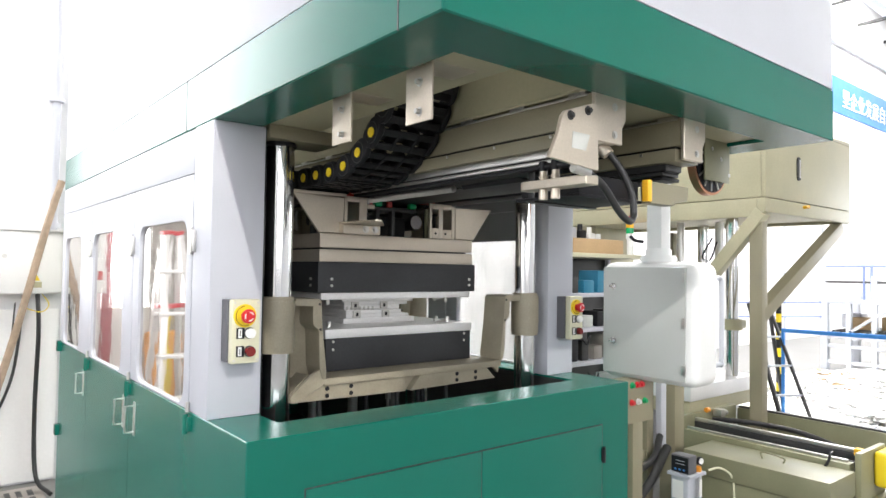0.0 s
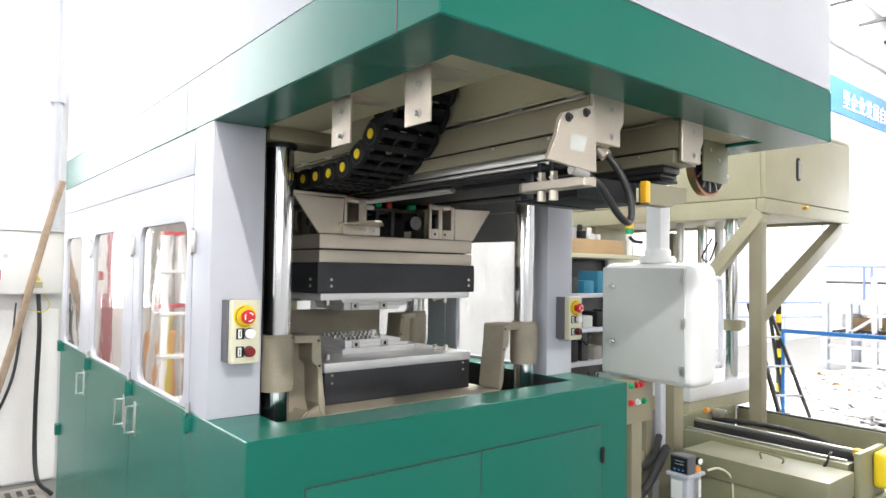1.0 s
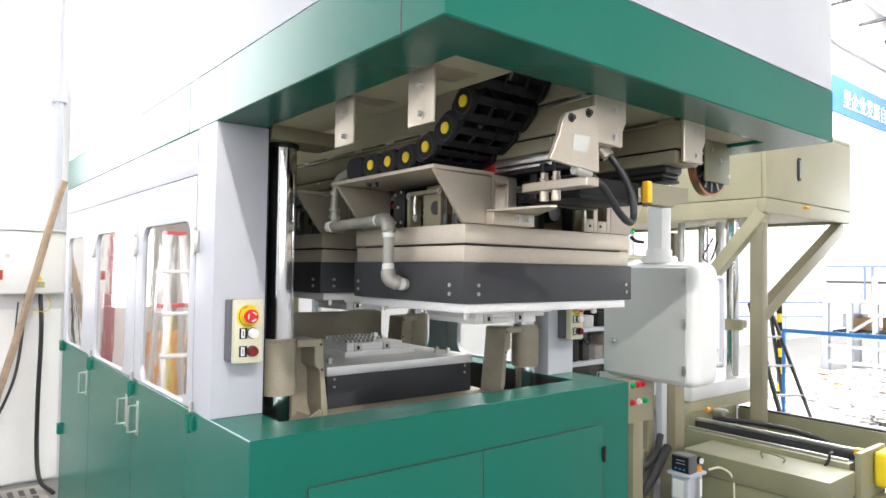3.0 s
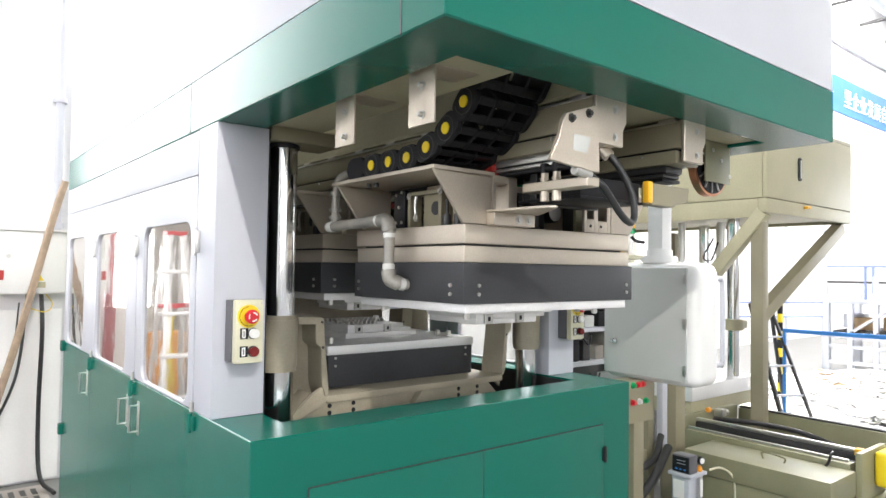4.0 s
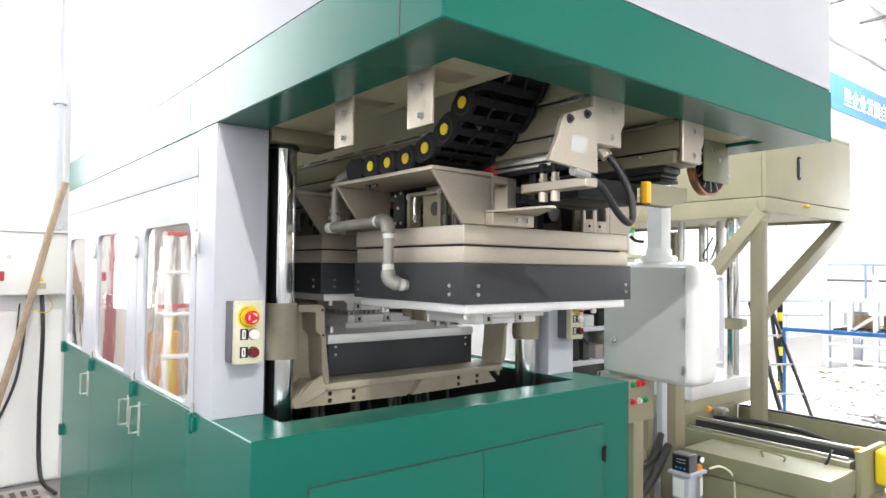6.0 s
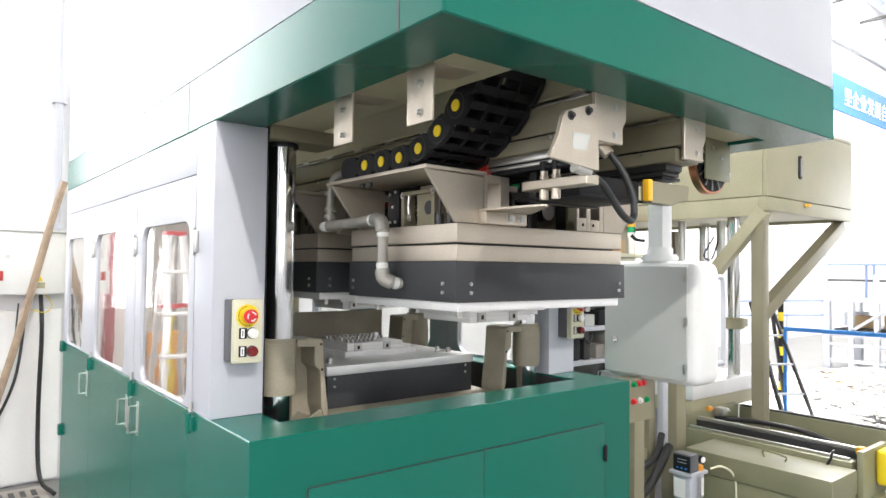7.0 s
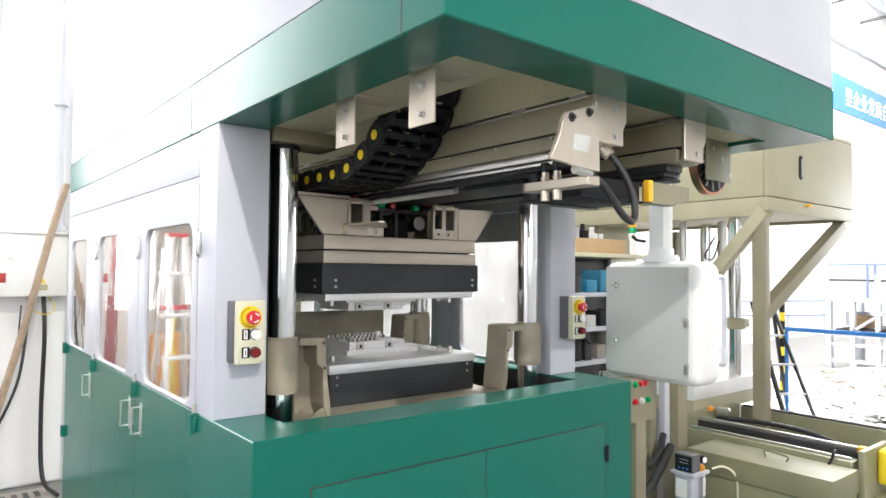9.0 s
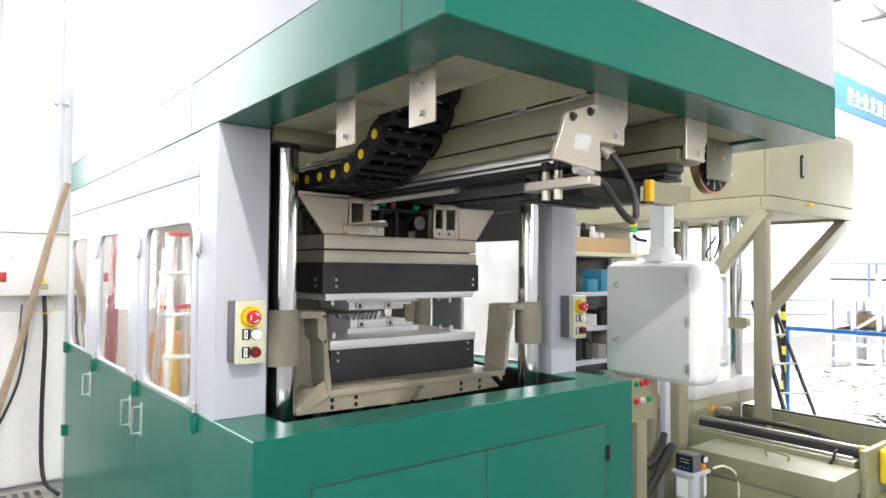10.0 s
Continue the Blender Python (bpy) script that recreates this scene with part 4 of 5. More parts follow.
# ---- push-button panel on a leg ----
panel = root("operator_pedestal", 2.02, 0.22, 0.0, "khaki push-button pedestal on a square leg", "pedestal")
part("leg", box(1.965, 2.045, 0.205, 0.275, 0.0, 0.755, 0.004), KHAKI, panel)
part("housing", box(1.90, 2.118, 0.20, 0.30, 0.745, 0.945, 0.005), KHAKI, panel)
for x, z, m in ((1.945, 0.925, SIGNAL_GREEN), (1.985, 0.925, RED), (2.02, 0.925, RED), (1.945, 0.845, RED), (1.995, 0.845, WHITE), (2.045, 0.845, SIGNAL_GREEN)):
    part("button", join(cyl((x, 0.201, z), (x, 0.192, z), 0.015, 20, bevel=0.002), cyl((x, 0.192, z), (x, 0.182, z), 0.011, 16, bevel=0.002)), m, panel)

# ---- khaki forming machine beyond the press ----
former = root("forming_machine", 4.4, 1.2, 0, "pale khaki forming machine with an overhanging box and braces", "forming machine")
hx, hy = 3.75, 0.414
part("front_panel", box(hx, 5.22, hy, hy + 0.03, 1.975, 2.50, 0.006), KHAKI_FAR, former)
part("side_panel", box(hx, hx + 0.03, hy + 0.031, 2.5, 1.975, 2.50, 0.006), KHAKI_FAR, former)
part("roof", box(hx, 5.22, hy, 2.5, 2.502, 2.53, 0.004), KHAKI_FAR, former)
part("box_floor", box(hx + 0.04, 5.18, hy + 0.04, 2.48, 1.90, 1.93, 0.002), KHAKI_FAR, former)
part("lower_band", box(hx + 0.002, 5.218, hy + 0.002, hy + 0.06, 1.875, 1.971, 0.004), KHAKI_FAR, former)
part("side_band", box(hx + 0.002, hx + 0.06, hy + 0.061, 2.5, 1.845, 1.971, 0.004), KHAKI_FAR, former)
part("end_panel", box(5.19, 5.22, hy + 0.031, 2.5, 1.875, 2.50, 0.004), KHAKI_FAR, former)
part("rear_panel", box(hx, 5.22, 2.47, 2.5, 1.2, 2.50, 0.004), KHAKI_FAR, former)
part("grip_slot", prism(rounded(4.225, 4.285, 2.13, 2.30, 0.028), "y", hy - 0.006, hy + 0.002, 0), BLACK, former, "black oval grip")
part("grip_bar", box(4.247, 4.263, hy - 0.014, hy - 0.006, 2.15, 2.28, 0.003), STEEL, former)
part("knob", join(cyl((4.34, hy, 1.945), (4.34, hy - 0.04, 1.945), 0.012, 12), cyl((4.34, hy - 0.03, 1.945), (4.28, hy - 0.04, 1.94), 0.009, 10)), AMBER, former, "small brass valve")
# legs and front brace take the darker khaki to put their shade into colour
part("leg", box(3.77, 3.855, 0.45, 0.535, 0, 1.875, 0.005), KHAKI, former)
part("leg", box(3.77, 3.855, 1.9, 1.985, 0, 1.845, 0.005), KHAKI, former)
part("leg", box(5.05, 5.135, 1.9, 1.985, 0, 1.845, 0.005), KHAKI, former)
part("brace", beam((3.815, 0.49, 1.17), (5.12, 0.47, 1.84), 0.08, 0.09), KHAKI, former, "diagonal khaki brace")
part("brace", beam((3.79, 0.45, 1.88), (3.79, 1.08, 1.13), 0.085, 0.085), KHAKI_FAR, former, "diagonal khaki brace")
for x, y in ((4.05, 0.80), (4.62, 1.35)):
    part("guide_column", cyl((x, y, 0.4), (x, y, 1.875), 0.045, 24), CHROME, former)
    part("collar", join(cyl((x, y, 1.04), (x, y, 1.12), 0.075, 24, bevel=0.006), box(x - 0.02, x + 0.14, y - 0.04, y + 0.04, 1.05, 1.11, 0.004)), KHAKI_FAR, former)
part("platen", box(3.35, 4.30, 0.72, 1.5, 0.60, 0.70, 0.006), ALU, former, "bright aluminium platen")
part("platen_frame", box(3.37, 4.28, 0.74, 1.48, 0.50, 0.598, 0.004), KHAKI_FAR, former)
part("column_post", box(2.80, 2.90, 0.50, 0.60, 0.0, 1.2, 0.004), KHAKI, former)
part("column_post", box(2.60, 2.66, 0.55, 0.62, 0.0, 1.2, 0.004), KHAKI, former)
part("column_strip", box(2.695, 2.745, 0.52, 0.56, 0.45, 1.2, 0.004), GREY, former)
part("cross_rail", box(2.35, 2.78, 0.56, 0.62, 0.38, 0.44, 0.004), KHAKI, former)
for x, y, r in ((4.25, 1.0, 0.03), (4.4, 1.1, 0.022), (4.1, 1.25, 0.03)):
    part("air_cylinder", join(cyl((x, y, 1.55), (x, y, 1.86), r, 16), cyl((x, y, 1.45), (x, y, 1.55), r * 0.4, 10)), STEEL, former)
part("air_hose", tube([(3.95, 0.9, 1.72), (3.9, 0.95, 1.58), (4.1, 1.0, 1.56), (4.2, 1.0, 1.70)], 0.006, 8), BLACK, former)

# slide table of the forming machine
table = root("slide_table", 3.55, 0.15, 0, "khaki slide table with bright rails and black cable chain", "slide table")
part("near_beam", box(3.10, 3.17, -0.31, 0.62, 0.30, 0.480, 0.005), OLIVE, table)
part("near_rail", box(3.135, 3.152, -0.29, 0.62, 0.4805, 0.494, 0.003), STEEL, table, "bright rail")
part("mid_beam", box(3.36, 3.412, -0.33, 0.70, 0.346, 0.480, 0.005), DARK, table)
part("mid_rail", box(3.368, 3.398, -0.285, 0.70, 0.4805, 0.502, 0.003), STEEL, table, "bright rail")
part("far_beam", box(3.93, 4.03, -0.70, 0.70, 0.25, 0.500, 0.005), OLIVE, table)
part("far_rail", box(3.945, 3.985, -0.68, 0.70, 0.5005, 0.512, 0.003), DARK, table)
part("table_bed", box(3.11, 4.0, -0.4, 0.7, 0.20, 0.295, 0.004), OLIVE, table)
part("end_plate", box(3.10, 3.45, -0.365, -0.335, 0.20, 0.545, 0.005), OLIVE, table)
for x, z in ((3.36, 0.40), (3.36, 0.45)):
    part("bolt", bolt((x, -0.365, z), (0, -1, 0), 0.012, 0.01), STEEL, table)
part("rod", cyl((3.235, -0.33, 0.45), (3.235, 0.6, 0.45), 0.020, 16), BLACK, table)
part("end_beam", box(3.10, 3.92, 0.702, 0.74, 0.30, 0.525, 0.004), OLIVE, table)
part("end_nut", box(3.30, 3.35, -0.30, -0.26, 0.4805, 0.520, 0.008), AMBER, table)
part("pulley", cyl((3.46, -0.36, 0.47), (3.46, -0.31, 0.47), 0.04, 20, bevel=0.004), STEEL, table)
for i in range(12):
    part("chain_link", box(3.42, 3.58, -0.27 + 0.075 * i, -0.205 + 0.075 * i, 0.35, 0.42, 0.010), BLACK, table)
part("tray", box(3.176, 3.92, -0.3, 0.69, 0.2955, 0.345, 0.0), DARK, table)
part("hose", tube([(3.55, 0.68, 0.47), (3.66, 0.5, 0.47), (3.80, 0.25, 0.44), (3.78, 0.0, 0.40)], 0.017, 10), RUBBER, table)
part("hose", tube([(3.40, 0.6, 0.47), (3.44, 0.4, 0.46), (3.41, 0.2, 0.44), (3.45, 0.0, 0.43)], 0.016, 10), RUBBER, table)
part("side_bracket", tube([(3.14, -0.215, 0.515), (3.10, -0.22, 0.512), (3.075, -0.22, 0.48), (3.05, -0.20, 0.43), (3.045, -0.19, 0.405)], 0.007, 8), BLACK, table)
part("orange_fitting", cyl((3.47, 0.68, 0.540), (3.505, 0.68, 0.540), 0.017, 16, bevel=0.004), ORANGE, table)
part("valve", join(cyl((3.53, 0.64, 0.52), (3.62, 0.62, 0.52), 0.018, 12), box(3.52, 3.58, 0.60, 0.66, 0.50, 0.55, 0.008)), STEEL, table)
for x in (3.15, 3.97):
    for y in (-0.28, 0.6):
        part("foot", box(x - 0.04, x + 0.04, y - 0.04, y + 0.04, 0, 0.20, 0.004), OLIVE, table)
part("buffer", box(3.26, 3.54, -0.47, -0.366, 0.35, 0.535, 0.022, 3), YELLOW, table, "yellow rounded end buffer")

tank = root("cover_box", 2.92, 0.05, 0, "khaki sheet-metal cover box beside the slide table", "cover box")
part("cover", box(2.765, 3.085, -0.345, 0.425, 0.335, 0.455, 0.006), OLIVE, tank)
part("body", box(2.775, 3.085, -0.335, 0.415, 0.05, 0.332, 0.004), OLIVE, tank)
part("sill", box(2.80, 3.08, -0.32, 0.40, 0.0, 0.05, 0), DARK, tank)
part("grip", tube([(2.93, 0.055, 0.455), (2.93, 0.055, 0.490), (2.93, -0.055, 0.482), (2.93, -0.055, 0.455)], 0.005, 8), OLIVE, tank)

oiler = root("oil_pump", 2.53, 0.27, 0.0, "grey lubrication pump with a dial and clear tank", "oil pump")
part("stand", box(2.48, 2.60, 0.25, 0.33, 0.0, 0.255, 0.004), OLIVE, oiler)
reservoir = part("tank", box(2.482, 2.618, 0.225, 0.33, 0.256, 0.384, 0.010, 3), RACK, oiler, "cloudy plastic oil tank")
part("paper_label", box(2.4805, 2.483, 0.255, 0.318, 0.27, 0.365, 0), WHITE, reservoir, "white paper label")
part("paper_label", box(2.582, 2.612, 0.2235, 0.226, 0.27, 0.360, 0), WHITE, reservoir, "white paper label")
part("tank_rib", box(2.540, 2.575, 0.217, 0.232, 0.256, 0.38, 0.004), CLOUDY, oiler)
part("deck", box(2.470, 2.632, 0.210, 0.345, 0.385, 0.402, 0.004), RACK, oiler)
head = part("pump_head", box(2.487, 2.562, 0.225, 0.330, 0.4025, 0.495, 0.006), DARK_GREY, oiler, "dark grey pump head")
part("display", box(2.4835, 2.4875, 0.230, 0.325, 0.407, 0.488, 0.002), BLACK, head)
for y in (0.253, 0.277, 0.301):
    part("key", box(2.481, 2.484, y - 0.006, y + 0.006, 0.418, 0.427, 0.001), BLUE, head)
for z in (0.450, 0.466):
    part("print_bar", box(2.4822, 2.484, 0.248, 0.300, z, z + 0.003, 0), RACK, head)
part("filler_cap", cyl((2.592, 0.235, 0.402), (2.592, 0.235, 0.430), 0.017, 20, bevel=0.004), ORANGE, oiler, "orange filler cap")
dial = part("gauge", cyl((2.622, 0.25, 0.452), (2.618, 0.232, 0.452), 0.021, 24, bevel=0.002), BLACK, oiler, "round pressure dial in a black rim")
part("dial_face", cyl((2.6185, 0.2335, 0.452), (2.6178, 0.2305, 0.452), 0.016, 24), WHITE, dial)
part("gauge_stem", cyl((2.622, 0.248, 0.402), (2.622, 0.248, 0.435), 0.007, 8), STEEL, oiler)
part("oil_line", tube([(2.67, 0.22, 0.40), (2.72, 0.18, 0.41), (2.77, 0.14, 0.36), (2.775, 0.13, 0.22)], 0.006, 8), CREAM, oiler)

for pts, r in (([(2.1, 0.52, 0.42), (2.3, 0.47, 0.385), (2.55, 0.48, 0.42), (2.68, 0.52, 0.52)], 0.020), ([(2.0, 0.50, 0.04), (2.2, 0.46, 0.16), (2.42, 0.42, 0.32), (2.66, 0.46, 0.47)], 0.024), ([(2.0, 0.3, 0.02), (2.3, 0.1, 0.02), (2.55, 0.02, 0.02), (2.74, 0.05, 0.02)], 0.014)):
    thing("hose", tube(pts, r, 12), RUBBER, "thick black hose trailing across the floor", "hose", "floor hoses")

# ---- electrical rack behind the press ----
rack = root("electrical_rack", 3.3, 1.6, 0, "open electrical rack with switchgear on shelves", "electrical rack")
for x in (2.90, 3.95):
    for y in (1.40, 1.85):
        part("upright", box(x - 0.02, x + 0.02, y - 0.02, y + 0.02, 0, 1.56, 0.002), GREY, rack)
for z in (0.30, 0.78, 1.02, 1.27, 1.56):
    part("shelf", box(2.88, 3.97, 1.38, 1.87, z, z + 0.03, 0.003), GREY if z < 1.5 else CREAM, rack)
part("back_panel", box(2.88, 3.97, 1.86, 1.88, 0.3, 1.56, 0.002), DARK, rack)
rng = random.Random(4)
for z, n in ((0.33, 7), (0.81, 7), (1.05, 6), (1.30, 6)):
    for i in range(n):
        x = 2.93 + i * (1.0 / n) + rng.uniform(0, 0.02)
        w, h = rng.uniform(0.07, 0.12), rng.uniform(0.08, 0.19)
        mat = [TAUPE, DARK, BLACK, PANEL_GREY, DARK_GREY, PIPE][(i * 5 + int(z * 10)) % 6] if not (z > 1.25 and i in (1, 2)) else TEAL
        part("switch_unit", box(x, x + w, 1.42, 1.60, z, z + h, 0.006), mat, rack)
for i, (x, z) in enumerate(((2.95, 1.2), (3.05, 1.0), (3.15, 0.72))):
    part("wire", tube([(x, 1.41, z), (x + 0.06, 1.39, z - 0.07), (x + 0.12, 1.41, z - 0.01)], 0.006, 6), BLACK if i else RED, rack)
thing("carton", box(3.02, 3.62, 1.45, 1.75, 1.591, 1.70, 0.004), CARD, "open brown cardboard carton on the rack", "carton")
for i, (x, m, h) in enumerate(((3.0, WHITE, 0.2), (3.12, SHEET, 0.16), (3.24, WHITE, 0.26), (3.36, GREY, 0.22), (3.48, BLACK, 0.2), (3.6, SHEET, 0.18), (3.72, WHITE, 0.13))):
    thing("spare_part", join(box(x, x + 0.08, 1.76, 1.84, 1.591, 1.591 + h, 0.015), cyl((x + 0.04, 1.80, 1.591 + h), (x + 0.04, 1.80, 1.64 + h), 0.02, 12)), m, "small pale spare part standing on the rack", "spare part", "spare parts on the rack")

tower = root("signal_tower", 3.66, 1.42, 1.591, "stacked signal lamp with red, amber and green lenses", "signal lamp")
part("stem", cyl((3.66, 1.42, 1.591), (3.66, 1.42, 1.71), 0.022, 16), WHITE, tower)
for z, m, n in ((1.711, WHITE, "lens"), (1.756, SIGNAL_GREEN, "lens"), (1.801, AMBER, "lens"), (1.846, SIGNAL_RED, "lens")):
    part(n, cyl((3.66, 1.42, z), (3.66, 1.42, z + 0.044), 0.03, 20, bevel=0.003), m, tower)

# ---- far side of the hall ----
ladder = root("step_ladder", 6.4, 1.35, 0, "dark metal step ladder standing open", "ladder")
for a, b in (((6.4, 1.62, 1.15), (6.4, 1.19, 0.0)), ((6.42, 1.62, 1.15), (6.55, 1.52, 0.0))):
    part("side_rail", beam(a, b, 0.038, 0.025), DARK, ladder)
part("side_rail", beam((6.15, 1.70, 1.15), (6.15, 1.37, 0.0), 0.05, 0.03), DARK, ladder)
for k in (0.2, 0.45, 0.7):
    part("rung", beam((6.4, 1.19 + 0.43 * k, 1.15 * k), (6.15, 1.37 + 0.33 * k, 1.15 * k), 0.035, 0.02), RACK, ladder)
thing("cable", tube([(6.1, 1.62, 1.1), (6.05, 1.58, 0.8), (6.05, 1.55, 0.5), (6.1, 1.62, 0.02)], 0.018, 8), BLACK, "black cable hanging beside the ladder", "cable")

rail = root("guard_rail", 6.6, 0.5, 0, "bright blue tubular guard rail", "guard rail")
part("top_rail", beam((6.4, 1.47, 0.875), (6.4, -0.9, 0.895), 0.04, 0.04), BLUE, rail)
for y in (1.46, -0.9):
    part("rail_post", box(6.385, 6.415, y - 0.014, y + 0.014, 0, 0.87, 0.003), BLUE, rail)

post = root("marker_post", 7.2, 1.86, 0, "yellow and black striped marker post", "marker post")
for i in range(12):
    part("band", cyl((7.2, 1.86, 0.1 * i), (7.2, 1.86, 0.1 * i + 0.1), 0.03, 12), YELLOW if i % 2 else BLACK, post)

stage = root("storage_rack", 10.8, 1.9, 0, "steel storage rack with blue fittings, colours paled for haze", "storage rack")
for x in (10.3, 11.6):
    for y in (2.54, 1.55, 0.6):
        part("upright", box(x - 0.05, x + 0.05, y - 0.05, y + 0.05, 0, 1.15 if y > 2 else 1.30, 0.004), RACK, stage)
    for z in (0.50, 1.03):
        part("beam", box(x - 0.03, x + 0.03, 0.55, 2.49, z, z + 0.07, 0.003), RACK, stage)
for z in (0.50, 1.03):
    part("deck", box(10.34, 11.55, 0.6, 2.5, z + 0.01, z + 0.04, 0.0), RACK, stage)
for i in range(14):
    part("rod", cyl((10.26, 2.42 - 0.13 * i, 1.10), (10.26, 2.42 - 0.13 * i, 1.20), 0.012, 6), RACK, stage)
for y in (2.2, 1.86, 1.2):
    part("leg", box(10.26, 10.33, y - 0.035, y + 0.035, 0, 1.03 if y > 2 else 1.45, 0.003), RACK, stage)
for z in (0.12, 0.36):
    part("cross_bar", box(10.27, 10.31, 0.6, 2.5, z, z + 0.05, 0.003), RACK, stage)
part("brace", beam((10.28, 2.3, 0.52), (10.28, 1.6, 1.03), 0.06, 0.04), RACK, stage)
for y in (2.53, 2.0, 1.9, 1.45):
    part("rail_post", cyl((10.3, y, 1.1), (10.3, y, 1.62), 0.02, 10), NAVY if y < 2.1 else RACK, stage)
for z in (1.60, 1.36):
    part("hand_rail", cyl((10.3, 2.53, z), (10.3, 0.6, z), 0.018, 10), NAVY if z > 1.5 else DARK, stage)
for i in range(16):
    part("roller", cyl((10.25, 2.4 - 0.115 * i, 0.60), (11.5, 2.4 - 0.115 * i, 0.60), 0.03, 8), DARK, stage)
for x0, y0, w, h, m in ((10.6, 2.15, 0.30, 0.18, CARD), (10.7, 1.75, 0.3, 0.2, CARD), (10.5, 1.0, 0.4, 0.26, CARD), (10.9, 2.38, 0.28, 0.22, RACK), (11.1, 1.4, 0.3, 0.3, DARK)):
    thing("stacked_box", box(x0, x0 + w, y0 - w / 2, y0 + w / 2, 0.632, 0.632 + h, 0.01), m, "brown box lying on the storage rack", "box", "boxes on the rack")
for z in (0.80, 1.02):
    part("blue_rail", cyl((9.2, 3.4, z), (10.3, 2.54, z + 0.02), 0.014, 8), NAVY, stage)


def heap(cx, cy, rx, ry, h, n, seed, mat, label):
    """A loose heap of torn flat pieces."""
    r = random.Random(seed)
    bm = bmesh.new()
    for _ in range(n):
        a, d = r.uniform(0, math.tau), math.sqrt(r.random())
        x, y = cx + rx * d * math.cos(a), cy + ry * d * math.sin(a)
        z = h * (1 - d * d) * r.random() + 0.02
        s = r.uniform(0.025, 0.10)
        vs = [bm.verts.new(Vector((x, y, z)) + Euler((r.uniform(-0.22, 0.22), r.uniform(-0.22, 0.22), 0)).to_matrix() @ Vector((s * math.cos(k * 1.05 + a) * r.uniform(0.6, 1), s * math.sin(k * 1.05 + a) * r.uniform(0.6, 1), 0))) for k in range(6)]
        top = [bm.verts.new(v.co + Vector((0, 0, 0.012))) for v in vs]
        bm.faces.new(vs)
        bm.faces.new(top)
        for k in range(6):
            bm.faces.new((vs[k], vs[k - 1], top[k - 1], top[k]))
    return thing("scrap_heap", bm, mat, label, "scrap heap", "scrap heaps", "stuff")


# white cover added over the floor, stands in for its glare between scraps
layer_rng = random.Random(9)
layer = [(8.7 + 2.5 * layer_rng.uniform(0.85, 1.1) * math.cos(k * math.tau / 40), 1.45 + 1.45 * layer_rng.uniform(0.85, 1.1) * math.sin(k * math.tau / 40)) for k in range(40)]
thing("bright_floor_cover", prism(layer, "z", 0.001, 0.012, 0), SHEET, "thin white cover that brightens the floor under the scraps", "scrap layer", "scrap heaps", "stuff")
heap(8.6, 1.4, 1.7, 1.1, 0.22, 900, 1, SHEET, "heap of white pulp scraps on the floor")
heap(8.9, 1.9, 0.6, 0.4, 0.22, 30, 2, CARD, "brown cardboard scraps among the white ones")
heap(7.1, 0.6, 0.9, 0.5, 0.14, 420, 3, SHEET, "heap of white pulp scraps on the floor")

# north wall: banner, pipes, cable tray
banner = root("wall_banner", 16.5, 4.97, 5.0, "long blue cloth banner with white characters", "banner")
BY, BZ0, BZ1 = 4.99, 5.62, 6.55
part("cloth", box(9.0, 33.0, BY - 0.012, BY - 0.002, BZ0, BZ1, 0.0), BANNER_BLUE, banner)
for i, word in enumerate("\u91cc\u4f01\u4e1a\u53d1\u5c55\u81ea\u52a8"):
    cu = bpy.data.curves.new("character", "FONT")
    cu.body, cu.size, cu.extrude = word, 0.52, 0.004
    cu.materials.append(WHITE)
    ch = new("character", cu)
    ch.parent = banner
    ch.matrix_basis = Matrix.Translation(Vector((17.85 + 0.53 * i, BY - 0.02, 5.86)) - PLACE[banner]) @ pose(0, 0, 0, 90, 0, 0)
thing("wall_pipe", cyl((8.0, 4.93, 7.40), (34, 4.93, 7.40), 0.055, 10), RACK, "grey pipe along the far wall", "pipe")
tray = root("cable_tray", 20, 4.2, 8.2, "grey steel cable tray under the roof", "cable tray")
part("channel", box(8.0, 34, 4.1, 4.4, 8.3, 8.42, 0.004), RACK, tray)
for i in range(12):
    part("bracket", box(9 + 2 * i, 9.08 + 2 * i, 3.5, 5.0, 8.22, 8.29, 0.002), DARK, tray)
for x in (14.5, 16.6, 23.0):
    thing("wall_conduit", cyl((x, 4.96, 0.0), (x, 4.96, 8.2), 0.03, 8), RACK, "thin grey conduit on the far wall", "conduit", "wall conduits")

# ---- beside the partition: switch box, cables, pole, pipe, grating ----
sw = root("switch_box", -0.08, 3.4, 1.26, "white sheet-steel switch box on the wall", "switch box")
part("body", box(-0.32, 0.09, 3.26, 3.5, 1.26, 1.66, 0.006), WHITE, sw)
part("door", box(-0.315, 0.085, 3.252, 3.2605, 1.268, 1.652, 0.003), WHITE, sw)
part("top_hood", box(-0.33, 0.10, 3.24, 3.5, 1.661, 1.675, 0.003), WHITE, sw)
part("lock", cyl((-0.24, 3.252, 1.50), (-0.24, 3.243, 1.50), 0.014, 16), STEEL, sw)
part("warning_sign", prism([(-0.105, 1.345), (-0.045, 1.345), (-0.075, 1.40)], "y", 3.249, 3.252, 0), YELLOW, sw, "yellow warning triangle")
part("name_plate", box(-0.115, -0.035, 3.249, 3.252, 1.30, 1.338, 0), KHAKI_FAR, sw)
part("red_seal", box(-0.30, -0.262, 3.246, 3.252, 1.35, 1.41, 0.002), RED_PAINT, sw)
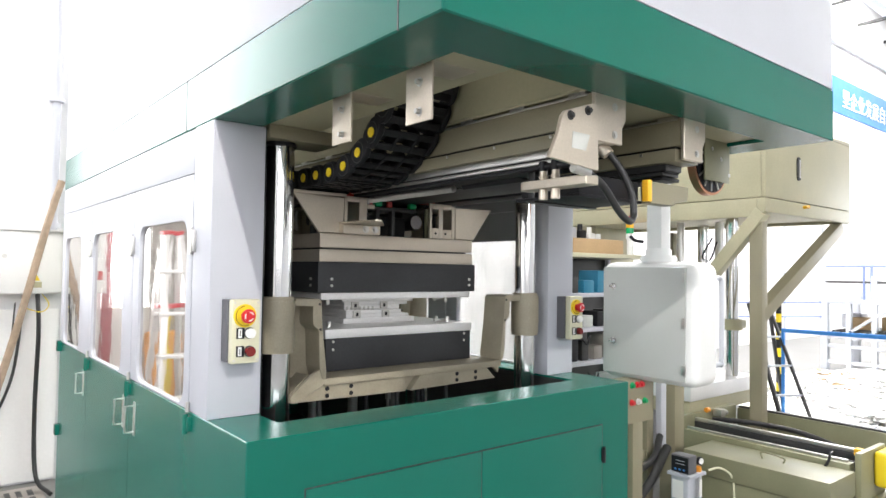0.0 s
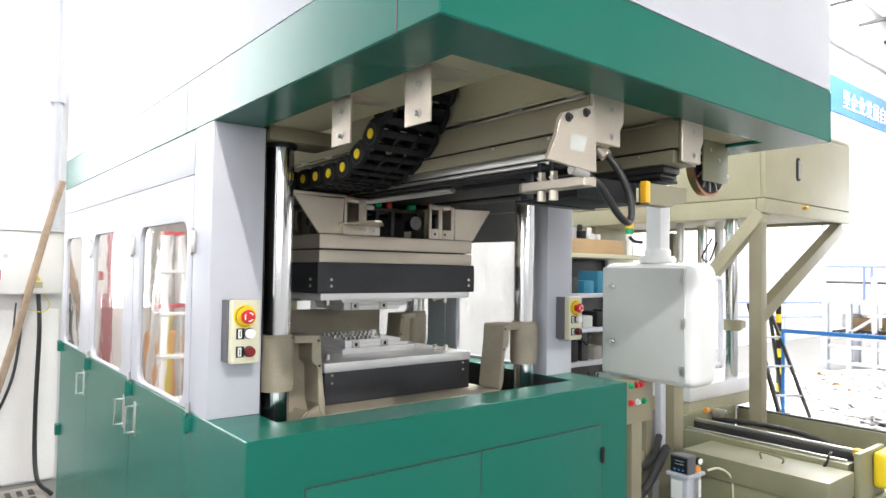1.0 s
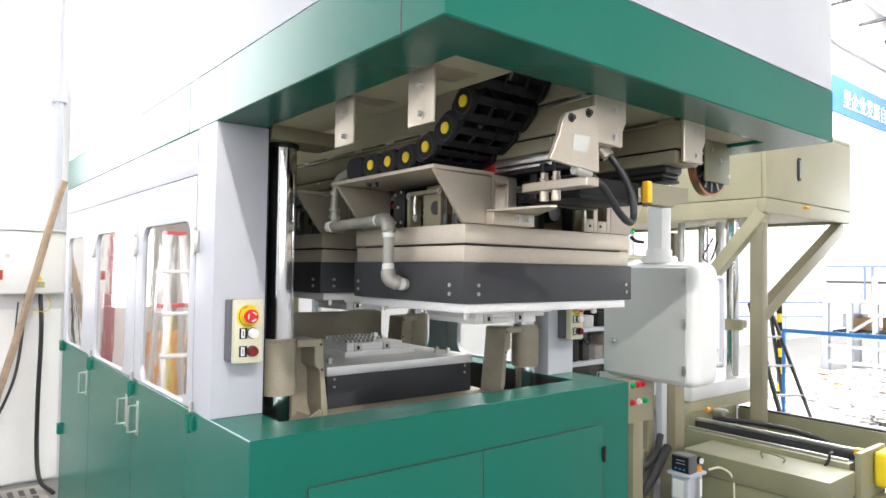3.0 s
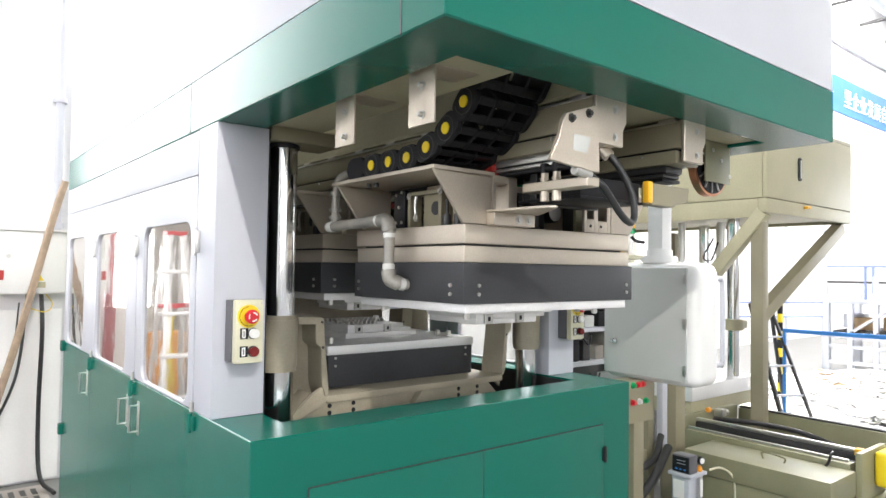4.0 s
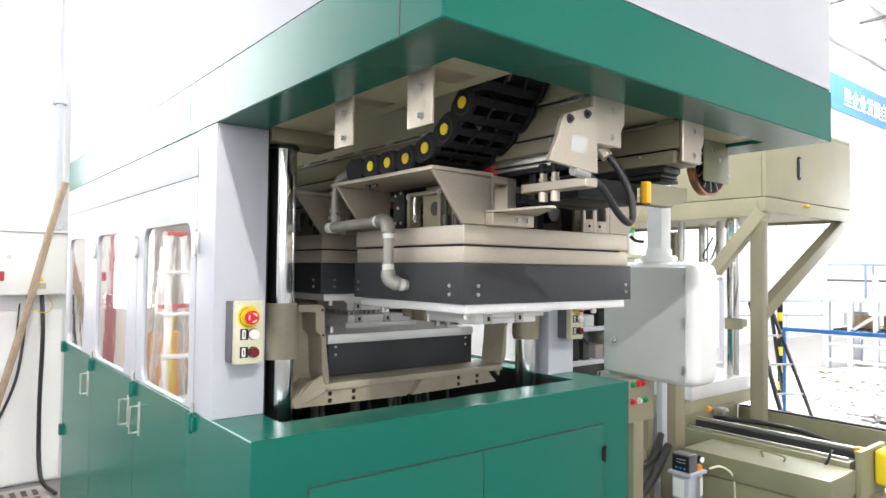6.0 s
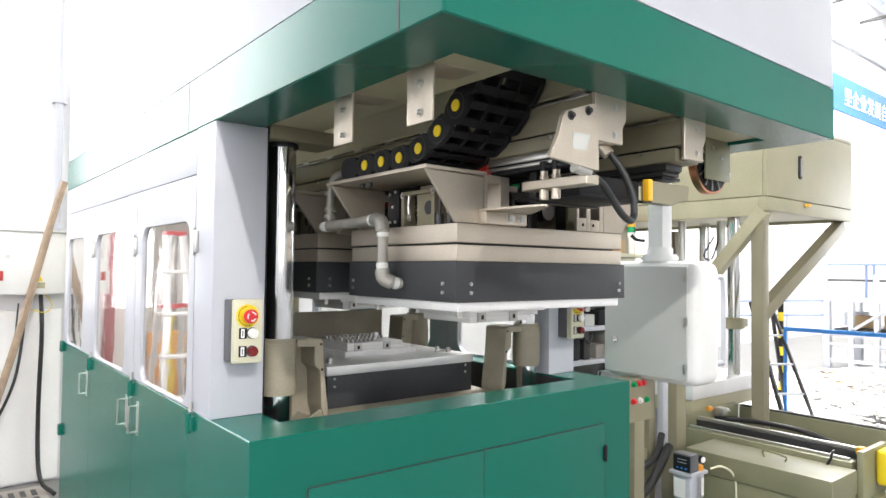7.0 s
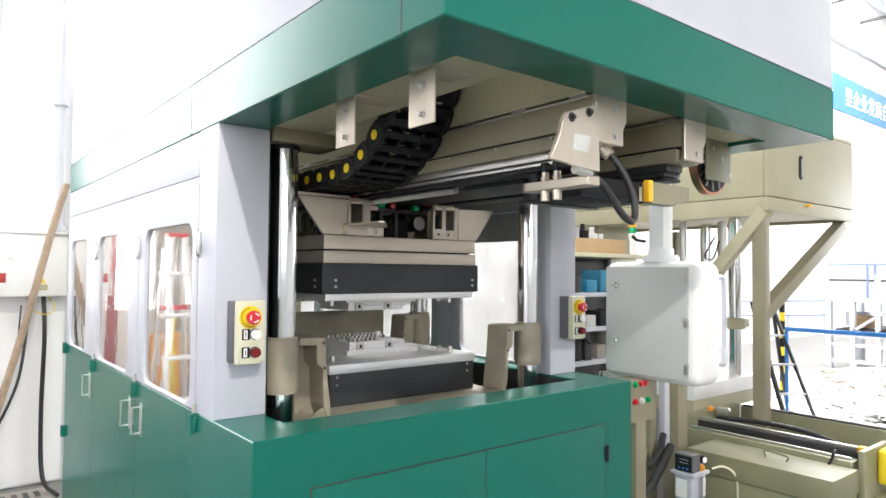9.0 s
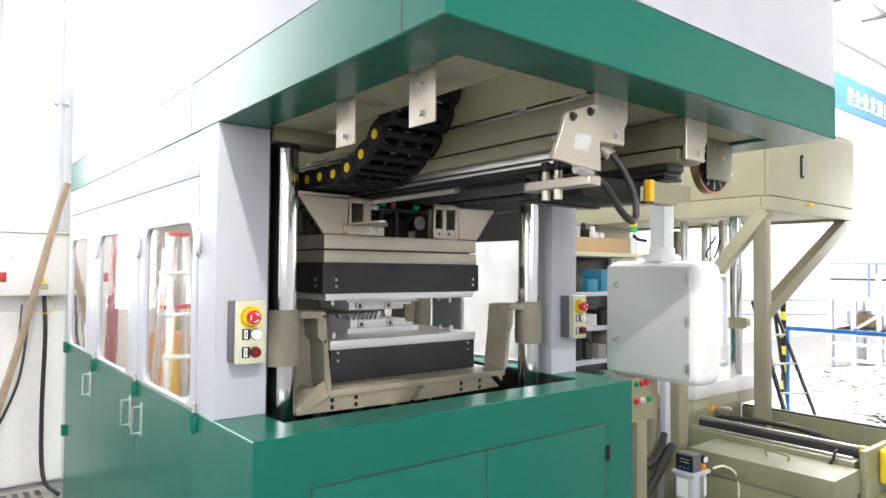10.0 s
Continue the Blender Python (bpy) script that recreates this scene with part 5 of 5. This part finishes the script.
for pts, r, m in (([(-0.04, 3.38, 1.26), (-0.03, 3.36, 1.0), (-0.04, 3.34, 0.5), (-0.03, 3.28, 0.1), (0.03, 3.1, 0.02)], 0.0135, RUBBER), ([(-0.12, 3.38, 1.26), (-0.14, 3.36, 0.95), (-0.18, 3.33, 0.7), (-0.28, 3.30, 0.45), (-0.42, 3.25, 0.2)], 0.009, RUBBER), ([(-0.16, 3.40, 1.2), (-0.19, 3.38, 0.85), (-0.28, 3.36, 0.5), (-0.36, 3.36, 0.25)], 0.005, DARK), ([(-0.02, 3.36, 1.26), (0.02, 3.34, 1.19), (-0.02, 3.34, 1.14), (-0.12, 3.34, 1.17)], 0.003, YELLOW)):
    thing("cable", tube(pts, r, 10), m, "black cable hanging from the switch box", "cable", "switch box cables")
thing("wooden_pole", tube([(-0.46, 3.10, 0.0), (-0.21, 3.15, 0.9), (-0.02, 3.19, 1.72), (0.05, 3.20, 1.99)], 0.022, 10), WOOD, "weathered wooden pole leaning on the wall", "pole")
pipe = root("wall_pipe", 0.045, 3.46, 0, "white painted pipe up the wall", "pipe")
part("tube", cyl((0.045, 3.455, 1.675), (0.045, 3.455, 8.0), 0.026, 16), GREY, pipe)
for z in (1.70, 2.55, 3.6):
    part("clip", cyl((0.045, 3.455, z), (0.045, 3.455, z + 0.03), 0.045, 16), GREY, pipe)
grate = root("floor_grating", -0.2, 3.1, 0.004, "dark slotted floor grating beside the press", "grating")
part("frame", box(-0.6, 0.0, 2.95, 3.35, 0.004, 0.016, 0.002), TAUPE, grate)
for i in range(9):
    for j in range(2):
        part("slot", box(-0.56 + i * 0.06, -0.53 + i * 0.06, 3.0 + j * 0.16, 3.12 + j * 0.16, 0.0163, 0.018, 0), DARK, grate)
thing("wall_sheet", prism([(-2.0 + 0.05 * i, 3.49 - 0.02 - 0.012 * math.sin(i * 1.3)) for i in range(43)] + [(0.1, 3.495), (-2.0, 3.495)], "z", 0.02, 1.15, 0), SHEET, "white plastic sheet hanging on the wall", "plastic sheet")

# ---- open floor beside the press, seen in its windows ----
al = root("aluminium_ladder", -0.67, 3.0, 0, "aluminium folding ladder with red top and tie bar", "ladder")
for x0, x1 in ((-0.63, -0.54), (-0.72, -0.83)):
    for y0, y1 in ((2.98, 2.80), (3.04, 3.25)):
        part("stile", beam((x1, y1, 0), (x0, y0, 1.66), 0.035, 0.06), ALU, al)
part("ladder_top", box(-0.74, -0.61, 2.96, 3.06, 1.661, 1.69, 0.006), RED, al, "red plastic ladder top")
for k in range(1, 6):
    z = 0.28 * k
    part("tread", box(-0.79, -0.56, 2.80 + 0.108 * z - 0.04, 2.80 + 0.108 * z + 0.04, z, z + 0.025, 0.004), ALU, al)
part("tie_bar", box(-0.79, -0.56, 2.92, 2.95, 1.17, 1.20, 0.003), RED, al, "red tie bar")
lift = root("orange_pallet_truck", -0.7, 3.32, 0, "orange and yellow hand truck by the wall", "hand truck")
part("body", box(-0.86, -0.60, 3.28, 3.42, 0.35, 0.98, 0.04), ORANGE, lift)
part("mast", box(-0.76, -0.70, 3.27, 3.33, 0.1, 1.12, 0.01), YELLOW, lift)
part("chassis", box(-0.95, -0.50, 3.05, 3.45, 0.06, 0.35, 0.02), DARK, lift)
# locker shape is added, only to darken the window reflection behind the ladder
locker = root("reflected_backing", -0.86, 3.4, 0, "added taupe locker shape, a darker ground for the window reflection", "locker")
part("carcass", box(-1.08, -0.655, 3.445, 3.495, 0.0, 2.05, 0.006), TAUPE, locker)
part("door", box(-1.07, -0.665, 3.438, 3.4445, 0.04, 2.02, 0.004), TAUPE, locker)
part("door_handle", box(-0.71, -0.69, 3.42, 3.438, 1.0, 1.14, 0.004), STEEL, locker)
thing("red_banner", box(-0.40, -0.335, 3.44, 3.455, 0.70, 1.70, 0.003), FADED_RED, "narrow faded red cloth strip by the wall", "banner")

# ---- how things move ----
SLIDE = [(0, 0), (1.1, 0), (1.2, -0.012), (1.3, -0.06), (1.4, -0.13), (1.5, -0.212), (1.6, -0.285), (1.8, -0.42), (2.0, -0.547), (2.1, -0.615), (2.2, -0.68), (2.3, -0.735), (2.4, -0.770), (2.5, -0.784), (2.6, -0.787), (6.85, -0.787), (6.95, -0.778), (7.0, -0.757), (7.1, -0.705), (7.3, -0.57), (7.5, -0.428), (7.7, -0.29), (7.9, -0.16), (8.0, -0.10), (8.1, -0.048), (8.2, -0.015), (8.3, 0), (10, 0)]
LIFT = [(0, 0), (0.12, -0.001), (0.25, -0.012), (0.5, -0.047), (0.75, -0.086), (1.0, -0.120), (1.12, -0.131), (1.3, -0.1345), (3.1, -0.1345), (3.25, -0.127), (3.5, -0.106), (3.8, -0.079), (4.0, -0.059), (4.25, -0.036), (4.5, -0.016), (4.75, -0.002), (5.0, 0.003), (5.75, 0.003), (5.9, -0.006), (6.25, -0.055), (6.5, -0.092), (6.8, -0.1255), (6.95, -0.134), (7.1, -0.1345), (8.8, -0.1345), (8.95, -0.130), (9.25, -0.106), (9.5, -0.081), (10.0, -0.039)]


def motions():
    p0, c0 = PLACE[platen], PLACE[carriage]
    walk(platen, [(t, Matrix.Translation(p0 + Vector((0, 0, d)))) for t, d in LIFT])
    walk(carriage, [(t, Matrix.Translation(c0 + Vector((0, d, 0)))) for t, d in SLIDE])
    for i, link in enumerate(LINKS):
        walk(link, [(t, chain_pose(0.032 + i * PITCH, d)) for t, d in SLIDE])


motions()
